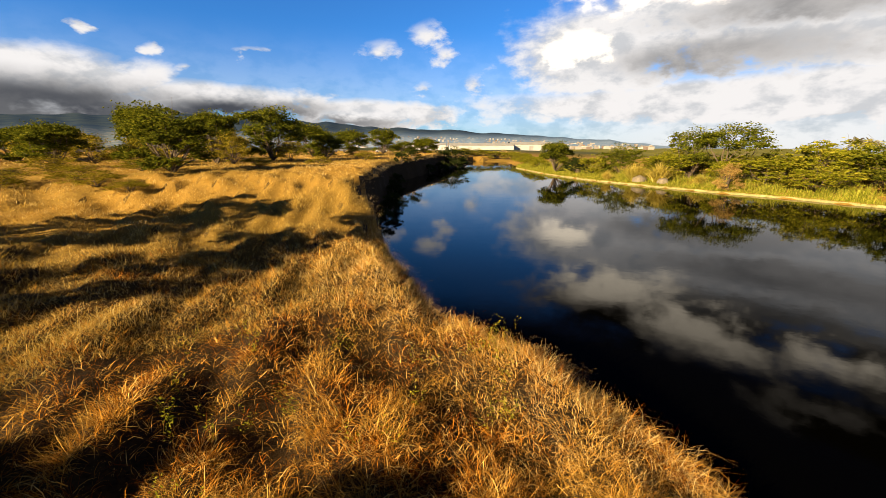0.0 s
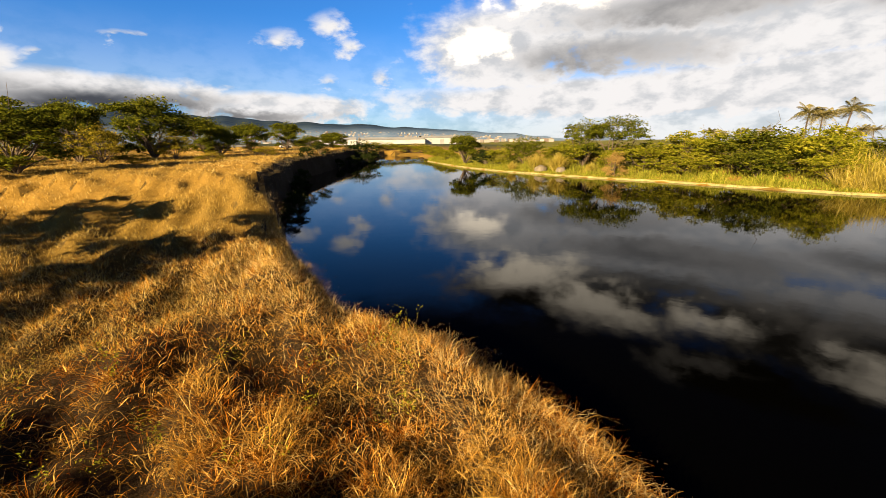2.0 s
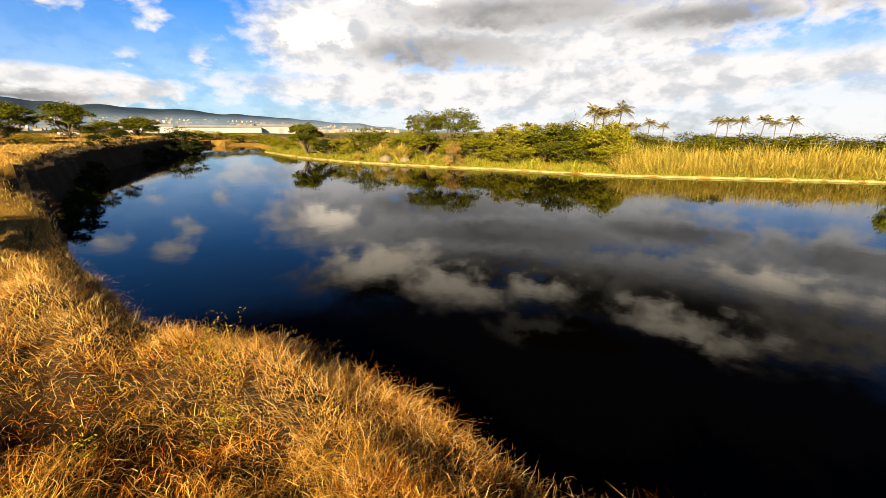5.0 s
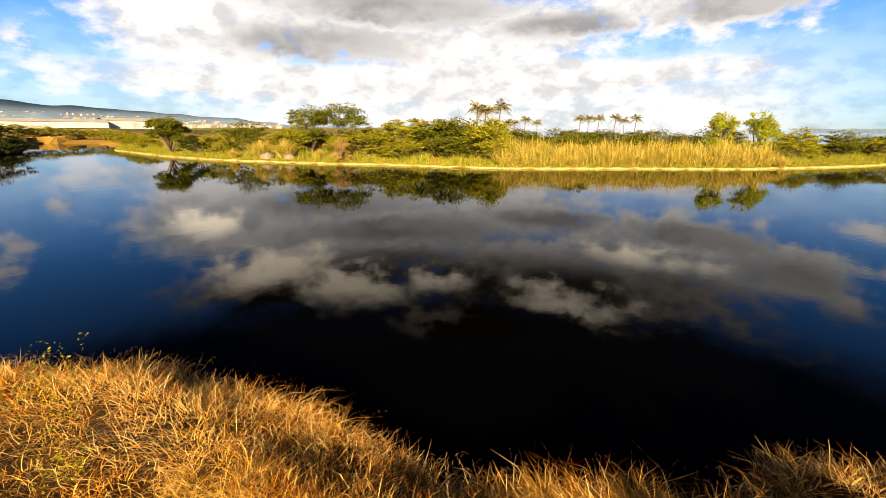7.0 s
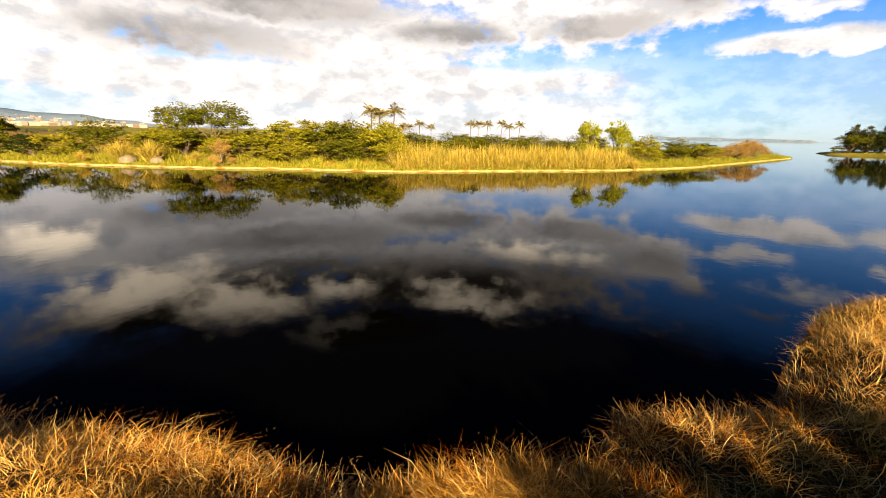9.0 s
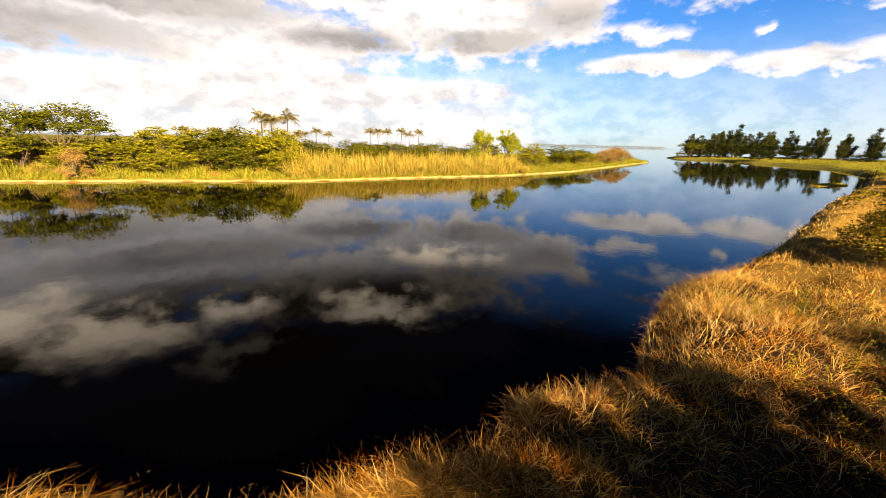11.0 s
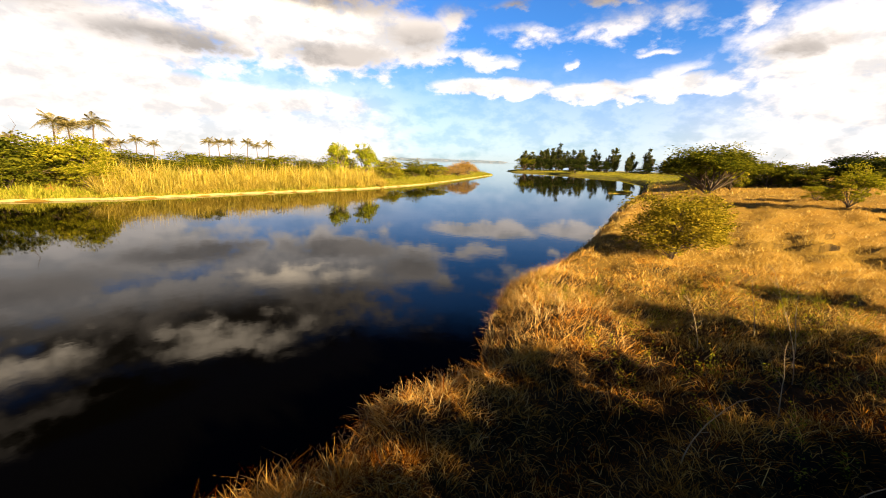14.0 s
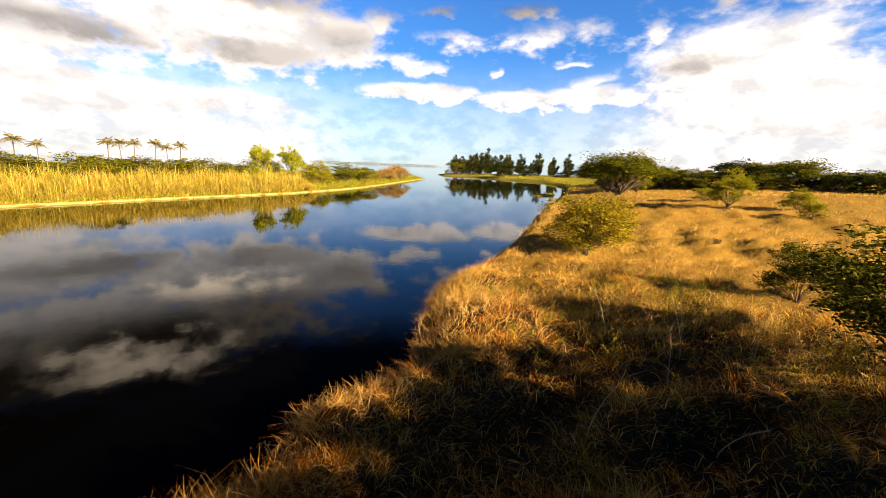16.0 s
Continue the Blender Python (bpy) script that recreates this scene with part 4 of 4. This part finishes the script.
# downstream on the near side
BANK_ACACIA = models("acacia_tree", (19,), dome, 22, 24000, 0.016, 0.014, LEAF_GREEN, "dense umbrella acacia bush on the dry bank", "tree", "acacias on the meadow")[0]
place(BANK_ACACIA, 48, -38, 12.0, 6.2, 0.7)
LOW_BUSH = models("low_bush", (18,), mound, 22, 15000, 0.0155, 0.008, LEAF_OLIVE, "yellow-leaved low bush in dry grass", "shrub", "low bushes in the meadow")[0]
place(LOW_BUSH, 17.2, -12.6, 4.4, 3.4, 0.2, "yellow-leaved low bush in dry grass")
place(LOW_BUSH, 18.6, -14.3, 4.0, 2.6, 1.7, "olive low bush in dry grass")
for k, (x, y, w, h) in enumerate([(58, -55, 11, 4.0), (64, -49, 10, 4.0), (51, -61, 11, 4.4), (45, -66, 11, 4.4), (38, -70, 11, 4.2), (30, -74, 11, 4.0), (70, -62, 12, 4.6), (56, -70, 12, 5.0), (80, -66, 12, 4.4),
                                  (54, -57, 10, 3.4), (48, -61, 10, 3.0), (41, -65, 10, 3.2), (34, -69, 10, 3.4), (26, -72, 10, 3.2), (22, -76, 11, 4.0), (60, -50, 9, 3.0)]):
    for side in (-0.24, 0.24):
        place((GREEN_BUSH + DARK_BUSH)[(k * 2 + (side > 0)) % 6], x + side * w, y - side * w * 0.7, w * 0.72, h * rng.uniform(0.75, 1.1), rng.uniform(0, 6.28), "dense olive-green thorn bush of the hedge", 0.3)
for x, y, w, h in [(29.6, -35.5, 3.6, 3.6), (34, -37.5, 2.4, 1.6), (25.8, -38.4, 2.4, 2.0), (23, -36, 2.0, 1.6), (51, -43.5, 4.0, 6.2)]:
    place(ISLE_ACACIA[int(x) % 4], x, y, w, h, rng.uniform(0, 6.28), "small thin-leaved bush on the dry meadow")

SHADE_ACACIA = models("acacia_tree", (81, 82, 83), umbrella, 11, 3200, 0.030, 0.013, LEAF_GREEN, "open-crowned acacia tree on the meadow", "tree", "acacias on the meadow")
# trees behind the stand whose shade falls across the meadow
for k, (x, y, w, h) in enumerate([(-24, 12.0, 8, 7.0), (-19.0, 4.0, 6.0, 6.2), (-4.0, -13.5, 4.6, 5.9), (-3.2, -15.8, 4.6, 5.0), (-6.5, -12.9, 4.4, 6.6), (-7.0, -10.9, 3.8, 6.2),
                                  (-8.7, -17.2, 5.4, 6.8), (-11.0, -6.2, 3.8, 5.4), (-15.6, -5.6, 4.2, 5.4), (-16.0, 9.6, 6.0, 7.0), (-27.0, 8.5, 7.0, 6.8)]):
    place(SHADE_ACACIA[k % 3], x, y, w, h, rng.uniform(0, 6.28), "shade-giving acacia tree on the meadow")


def casuarina(seed):
    rng = np.random.default_rng(seed)
    ob = thing("casuarina_tree", 0, 0, 0, "slender dark casuarina tree on the low shore", "tree", "casuarinas on the shore")
    t = np.linspace(0, 1, 9)
    pieces, spots = [], []
    # several upright leaders, each a ragged plume of short rising sprays
    for k in range(5):
        a, d, top = k * 2.5 + rng.uniform(-0.4, 0.4), rng.uniform(0.10, 0.34) * (k > 0), (1.0, 0.86, 0.74, 0.62, 0.5)[k] * rng.uniform(0.9, 1.05)
        axis = np.stack([d * math.cos(a) * t ** 0.7 + rng.normal(0, 0.02) * t ** 2, d * math.sin(a) * t ** 0.7 + rng.normal(0, 0.02) * t ** 2, t * top], -1)
        pieces.append(tube(axis, np.linspace(0.024 if k == 0 else 0.014, 0.003, 9), 6))
        for _ in range(26):
            h = rng.uniform(0.10, 0.98)
            l, b = rng.uniform(0.08, 0.22) * (1.1 - 0.75 * h), rng.uniform(0, 6.28)
            s = np.array([np.interp(h, t, axis[:, q]) for q in range(3)])
            e = s + [l * math.cos(b), l * math.sin(b), l * rng.uniform(0.3, 1.1)]
            pieces.append(tube(np.linspace(s, e, 3), [0.006, 0.004, 0.002], 4))
            u = rng.uniform(0.1, 1.1, (46, 1))
            spots.append(s + (e - s) * u + rng.normal(0, 1, (46, 3)) * [0.035, 0.035, 0.028])
    part("trunk", mesh_of("trunk", *join(pieces), BARK, True), ob)
    part("crown", mesh_of("crown", *leaves(rng, np.concatenate(spots), 0.024, 1.4), LEAF_NEEDLE), ob)
    return ob


CASUARINA = [casuarina(s) for s in (41, 42, 43)]
for k, (x, y, w, h) in enumerate([(213, -62, 12, 8), (214, -67, 12, 8.5), (217, -72, 11, 9), (219, -79, 11, 13.5), (221, -84, 11, 11), (222, -92, 12, 11.5), (223, -98, 11, 12.5), (220, -104, 11, 9),
                                  (215, -113, 12, 11), (211, -120, 11, 9.5), (205, -126, 12, 10), (198, -133, 12, 9), (190, -136, 11, 7.5), (226, -88, 10, 9), (180, -138, 12, 8), (170, -140, 12, 7), (216, -64, 10, 9), (218, -76, 10, 10), (220, -95, 10, 10), (217, -110, 10, 9), (208, -117, 10, 9)]):
    place(CASUARINA[k % 3], x, y, w * 0.95 * rng.uniform(0.8, 1.2), h * rng.uniform(0.95, 1.3), rng.uniform(0, 6.28))
for x, y, w, h in [(181, -77, 8, 4.6), (209, -61, 9, 8), (210, -66, 9, 8.5), (211, -72, 9, 8), (211, -79, 10, 7), (212, -87, 11, 7.5), (212, -95, 11, 6.5), (212, -104, 12, 6.5), (200, -100, 12, 3.5), (190, -115, 12, 3.5), (178, -122, 12, 3.5), (160, -122, 12, 3.6), (145, -116, 12, 3.4), (130, -108, 12, 3.4)]:
    place((DARK_BUSH + GREEN_BUSH)[int(x) % 5], x, y, w * 1.15, h * 0.95, rng.uniform(0, 6.28), "dense dark bush on the low shore")


def palm(seed):
    """A coconut palm one metre high: ringed leaning trunk, fronds with leaflets."""
    rng = np.random.default_rng(seed)
    ob = thing("coconut_palm", 0, 0, 0, "coconut palm with drooping sunlit fronds", "palm", "palms behind the far bank")
    t = np.linspace(0, 1, 12)
    lean = rng.normal(0, 0.07, 2)
    axis = np.stack([lean[0] * t ** 1.6, lean[1] * t ** 1.6, t * 0.86], -1)
    part("trunk", mesh_of("trunk", *tube(axis, np.interp(t, [0, 0.1, 1], [0.028, 0.018, 0.012]), 8), BARK, True), ob)
    top = axis[-1]
    for k in range(22):
        a, rise = k * 2.4 + rng.uniform(-0.2, 0.2), rng.uniform(0.0, 1.35)
        l = rng.uniform(0.30, 0.40)
        s = np.linspace(0, 1, 9)
        out = l * (s * math.cos(rise * 0.9))
        z = l * (s * math.sin(rise) - rng.uniform(0.30, 0.70) * s ** 2.0)
        spine = top + np.stack([out * math.cos(a), out * math.sin(a), z], -1)
        side = np.array([-math.sin(a), math.cos(a), 0])
        pieces = [tube(spine, np.linspace(0.006, 0.001, 9), 4)]
        u = np.repeat(np.linspace(0.12, 0.99, 22), 2)
        sg = np.tile([1.0, -1.0], 22)[:, None]
        c = np.stack([np.interp(u, s, spine[:, q]) for q in range(3)], -1)
        fl = (0.085 * np.sin(np.pi * np.clip(u * 0.85 + 0.12, 0, 1)))[:, None]
        along_ = np.gradient(spine, axis=0)[np.clip((u * 8).astype(int), 0, 8)]
        along_ = along_ / np.linalg.norm(along_, axis=1, keepdims=True)
        tip = c + sg * side * fl + along_ * fl * 0.5 - [0, 0, 1] * fl * 0.55
        wv = along_ * 0.0045
        v = np.stack([c - wv, c + wv, tip + wv * 0.3, tip - wv * 0.3], 1).reshape(-1, 3)
        pieces.append((v, np.arange(len(v)).reshape(-1, 4)))
        part("frond", mesh_of("frond", *join(pieces), FROND), ob)
    return ob


PALM = [palm(s) for s in (51, 52)]
for k, (x, y, h) in enumerate([(74.5, 57.5, 8.4), (75.8, 56.0, 7.6), (77.2, 53.7, 8.7), (78.3, 51.5, 5.0), (101.8, 62, 6.4), (100.2, 64, 5.2), (103.9, 59.3, 5.4), (98.5, 66, 4.6), (128.6, 58.3, 7.2), (130.1, 56, 7.2),
                               (131.6, 53.6, 7.1), (134.2, 49.6, 7.5), (136, 47, 6.6), (137.2, 44.3, 7.2), (78.3, 78, 5.0), (66, 61, 4.8), (69, 60, 5.0), (62, 64, 4.8)]):
    place(PALM[k % 2], x, y, h * 1.0, h + 0.7, rng.uniform(0, 6.28))


def fountain_grass(seed):
    rng = np.random.default_rng(seed)
    ob = thing("pampas_clump", 0, 0, 0, "pale arching pampas grass clump on the far bank", "grass clump", "pampas clumps")
    n = 900
    base = rng.normal(0, 0.08, (n, 3)) * [1, 1, 0]
    to = rng.uniform(0, 6.28, n)
    v, f = blades(rng, base, rng.uniform(0.5, 1.0, n), rng.uniform(0.012, 0.025, n), to, np.clip(rng.normal(0.55, 0.3, n), 0, 1.1))
    part("tussock", mesh_of("tussock", v, f, REED), ob)
    return ob


PAMPAS = [fountain_grass(61), fountain_grass(62)]
for k, (x, y, w) in enumerate([(26.2, 57.6, 3.2), (28.0, 54.4, 3.3), (66.5, 3.4, 1.8), (23.4, 60.5, 1.8), (31, 50.5, 1.8), (47.5, 21.5, 1.6)]):
    place(PAMPAS[k % 2], x, y, w, w, k * 1.0)


def boulder(x, y, size, seed):
    bm = bmesh.new()
    bmesh.ops.create_icosphere(bm, subdivisions=3, radius=size)
    for v in bm.verts:
        v.co *= 1 + 0.25 * noise.noise(v.co * 1.2 / size + Vector((seed, 0, 0)))
        v.co.z *= 0.7
    me = bpy.data.meshes.new("boulder")
    bm.to_mesh(me)
    bm.free()
    me.polygons.foreach_set("use_smooth", np.ones(len(me.polygons), bool))
    me.materials.append(ROCK)
    ob = tagged(new("boulder", me), "pale weathered boulder half hidden in bank grass", "rock", "boulders")
    ob.location = (x, y, height([[x, y]])[0] + size * 0.3)


boulder(26.3, 56.3, 0.95, 1.0)
boulder(28.0, 53.4, 0.75, 5.0)


# ---- by the stand ----
NEAR_LEAF = models("leafy_shrub", (71,), mound, 17, 13000, 0.016, 0.006, LEAF_SHRUB, "open leafy green shrub with bare twigs", "shrub", "shrubs by the stand")[0]
place(NEAR_LEAF, 5.3, -11.8, 4.3, 3.2, 0.5)
place(NEAR_LEAF, 9.6, -15.2, 2.4, 2.2, 2.5)


def stalk(x, y, tall, lean, turn, seed):
    rng = np.random.default_rng(seed)
    ob = thing("dry_stalk", x, y, height([[x, y]])[0] - 0.03, "thin bare dried weed stalk rising from grass", "stalk", "dried stalks")
    t = np.linspace(0, 1, 9)
    way = np.array([math.cos(turn), math.sin(turn), 0])
    axis = np.c_[np.zeros((9, 2)), t * tall] + way * (lean * tall * t ** 1.6)[:, None] + np.c_[np.cumsum(rng.normal(0, 0.012 * tall, (9, 2)), 0), np.zeros(9)] * t[:, None]
    part("stem", mesh_of("stem", *tube(axis, np.linspace(0.011, 0.003, 9), 5), DEADWOOD, True), ob)
    for k in range(9):
        s = axis[rng.integers(3, 9)]
        a = rng.uniform(0, 6.28)
        e = s + np.array([math.cos(a), math.sin(a), 0.8]) * rng.uniform(0.08, 0.24)
        part("twig", mesh_of("twig", *tube(np.linspace(s, e, 3), [0.004, 0.003, 0.0015], 4), DEADWOOD), ob)


for k, (x, y, tall, lean) in enumerate([(7.3, -8.4, 2.1, 0.35), (7.9, -9.0, 1.9, 0.3), (5.2, -4.6, 1.2, 0.4), (6.2, -7.0, 1.0, 0.6), (8.6, -7.4, 1.3, 0.3), (4.6, -6.4, 0.9, 0.7), (6.6, -9.6, 1.4, 0.5), (9.3, -9.4, 1.5, 0.2), (3.6, -4.2, 0.8, 0.8)]):
    stalk(x, y, tall, lean, k * 1.9, 100 + k)


def weeds():
    """Low green weeds among the straw."""
    rng = np.random.default_rng(91)
    c = rng.uniform((3.0, -13.0), (12.5, -4.5), (300, 2))
    c = c[(plan(c)[0] > 0.8) & (waves(c, 3.0, 92) + c[:, 0] * 0.1 - c[:, 1] * 0.05 > 0.9)]
    d = rng.uniform((-5.5, 2.8), (2.4, 8.0), (90, 2))
    c = np.concatenate([c, d[(plan(d)[0] > 0.7) & (waves(d, 2.0, 93) > 0.1)]])
    leaf = []
    for x, y in c:
        z = height([[x, y]])[0]
        for _ in range(3):
            tall, a, l = rng.uniform(0.35, 0.8), rng.uniform(0, 6.28), rng.uniform(0.1, 0.5)
            u = rng.uniform(0.3, 1.0, (16, 1))
            tip = np.array([l * tall * math.cos(a), l * tall * math.sin(a), tall])
            leaf.append(np.array([x, y, z]) + tip * u + rng.normal(0, 0.035, (16, 3)))
    stuff("leafy_weeds", *leaves(rng, np.concatenate(leaf), 0.022), LEAF_YELLOW, "low yellow-green weeds among dry grass", "weeds")


weeds()


# ---- the distance: sheds, houses, parked cars ----
def box(x0, x1, y0, y1, z0, z1):
    v = [(x, y, z) for z in (z0, z1) for y in (y0, y1) for x in (x0, x1)]
    return v, [(0, 2, 3, 1), (4, 5, 7, 6), (0, 1, 5, 4), (2, 6, 7, 3), (0, 4, 6, 2), (1, 3, 7, 5)]


GLASS = plain("dark_glass", (0.02, 0.025, 0.03), (0.04, 0.05, 0.06), 1.0, 0.1)
TYRE = plain("black_rubber", (0.02, 0.02, 0.02), (0.035, 0.035, 0.035), 5.0, 0.8)
PAINT_WHITE = plain("white_car_paint", (0.347, 0.352, 0.361), (0.371, 0.371, 0.371), 0.5, 0.25)
PAINT_GREY = plain("silver_car_paint", (0.185, 0.194, 0.208), (0.231, 0.236, 0.245), 0.5, 0.25, metallic=0.5)


def shed(x, y, turn, long, deep, tall, base):
    ob = thing("warehouse", x, y, base, "long white industrial shed with shallow roof", "building", "sheds by the river's head")
    ob.rotation_euler = (0, 0, turn)
    part("wall", mesh_of("wall", *box(-long / 2, long / 2, -deep / 2, deep / 2, 0, tall), WHITE), ob)
    v = [(-long / 2 - 0.4, -deep / 2 - 0.4, tall), (long / 2 + 0.4, -deep / 2 - 0.4, tall), (long / 2 + 0.4, 0, tall + deep * 0.09), (-long / 2 - 0.4, 0, tall + deep * 0.09),
         (-long / 2 - 0.4, deep / 2 + 0.4, tall), (long / 2 + 0.4, deep / 2 + 0.4, tall)]
    part("roof", mesh_of("roof", v, [(0, 1, 2, 3), (3, 2, 5, 4), (0, 4, 5, 1)], ROOF), ob)
    for k in range(int(long // 9)):
        at = -long / 2 + 4.5 + k * 9
        part("door" if k % 3 == 1 else "window", mesh_of("opening", *box(at - 1.5, at + 1.5, -deep / 2 - 0.06, -deep / 2 + 0.05, 0.0 if k % 3 == 1 else tall * 0.62, tall * 0.78), ROOF), ob)


for x, y, turn, long, deep, tall in [(22, 292, 0.05, 44, 16, 3.4), (58, 300, 0.12, 30, 18, 4.6), (-16, 310, 0.0, 26, 16, 4.0)]:
    shed(x, y, turn, long, deep, tall, height([[x, y]])[0] - 0.3)


def car(x, y, turn, paint, label):
    ob = thing("parked_car", x, y, height([[x, y]])[0] - 0.02, label, "car", "parked cars")
    ob.rotation_euler = (0, 0, turn)
    side = [(-2.1, 0.35), (-2.15, 0.8), (-1.9, 0.95), (-1.2, 1.02), (1.0, 1.0), (2.0, 0.85), (2.15, 0.6), (2.1, 0.35)]
    v = [(a, w, c) for w in (-0.85, 0.85) for a, c in side]
    n = len(side)
    me = bpy.data.meshes.new("body")
    me.from_pydata(v, [], [list(range(n)), list(range(2 * n - 1, n - 1, -1))] + [[k, k + n, (k + 1) % n + n, (k + 1) % n] for k in range(n)])
    me.materials.append(paint)
    part("body", me, ob)
    cab = [(-1.9, 0.96), (-1.5, 1.45), (0.0, 1.48), (0.95, 1.0)]
    v = [(a, w * (0.86 if c < 1.2 else 0.68), c) for w in (-1, 1) for a, c in cab]
    me = bpy.data.meshes.new("cabin")
    me.from_pydata(v, [], [[0, 1, 2, 3], [7, 6, 5, 4], [0, 4, 5, 1], [1, 5, 6, 2], [2, 6, 7, 3], [3, 7, 4, 0]])
    me.materials.append(GLASS)
    cabin = part("cabin", me, ob, "dark glazed cabin")
    part("roof", mesh_of("roof", *box(-1.5, 0.02, -0.69, 0.69, 1.455, 1.52), paint), cabin)
    for a in (-1.35, 1.35):
        for w in (-0.8, 0.8):
            t = np.linspace(-0.1, 0.1, 2)
            part("wheel", mesh_of("wheel", *tube(np.c_[np.full(4, a), w + np.array([-0.1, -0.09, 0.09, 0.1]), np.full(4, 0.33)], [0.05, 0.33, 0.33, 0.05], 14), TYRE), ob)


for x, y, turn, paint, label in [(-45, 143, 0.3, PAINT_WHITE, "white car parked beyond the acacias"), (-39, 146, 0.2, PAINT_GREY, "silver car parked beyond the acacias"), (-25, 150, 0.1, PAINT_WHITE, "white car parked beyond the acacias"),
                                 (-66, 74, 0.6, PAINT_GREY, "silver car parked behind bushes"), (-53, 140, 0.2, PAINT_WHITE, "white car parked beyond the acacias")]:
    car(x, y, turn, paint, label)


def town():
    """Pale houses strewn over the lower slopes: too many and too small to tell apart."""
    rng = np.random.default_rng(17)
    vs, fs, n = [], [], 0
    for _ in range(520):
        az, d = radians(rng.uniform(-26, 14)), rng.uniform(640, 2500)
        w, h = rng.uniform(4, 10), rng.uniform(2, 4)
        crest = np.interp(math.degrees(az), [-28, -22, -15, -8, 0, 7.4, 14], [0.15, 0.8, 1.3, 1.9, 2.4, 2.7, 3.0])
        share = np.interp(d, [1100, 1500, 2000, 2600], [0.0, 0.16, 0.36, 0.6])
        z = np.interp(d, [400, 1000], [2.0, 3.0]) if d < 1100 else 4.0 + math.tan(radians(crest * share)) * d
        x, y = -math.sin(az) * d, math.cos(az) * d
        v, f = box(x - w / 2, x + w / 2, y - w / 2, y + w / 2, z - 6, z + h)
        vs.append(np.array(v)), fs.append(np.array(f) + n)
        n += 8
    stuff("distant_town", np.concatenate(vs), np.concatenate(fs), TOWN, "tiny pale houses of a distant hillside town", "town")


TOWN = leafy("town_walls", ((0.0, (0.102, 0.0742, 0.0648)), (0.6, (0.166, 0.162, 0.157)), (1.0, (0.306, 0.306, 0.306))), 0.0, 0.01, (0.231, 0.162, 0.13), 0.3, 0.0)
town()


def headland():
    """A low dark coast on the sea's horizon."""
    az = np.radians(np.linspace(-88, -104, 60))
    rng = np.random.default_rng(23)
    h = 9 + 8 * np.interp(np.linspace(0, 1, 60), np.linspace(0, 1, 13), rng.uniform(0.1, 1, 13))
    h[:4] *= np.linspace(0, 1, 4)
    h[-4:] *= np.linspace(1, 0, 4)
    d = 3400
    front = np.c_[-np.sin(az) * d, np.cos(az) * d, np.full(60, -1.0)]
    top = np.c_[-np.sin(az) * (d + 150), np.cos(az) * (d + 150), h]
    back = np.c_[-np.sin(az) * (d + 400), np.cos(az) * (d + 400), np.full(60, -1.0)]
    i = np.arange(59)
    f = np.concatenate([np.stack([i, i + 1, i + 61, i + 60], -1), np.stack([i + 60, i + 61, i + 121, i + 120], -1)])
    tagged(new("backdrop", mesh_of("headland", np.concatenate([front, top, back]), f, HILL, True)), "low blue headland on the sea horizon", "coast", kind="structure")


headland()
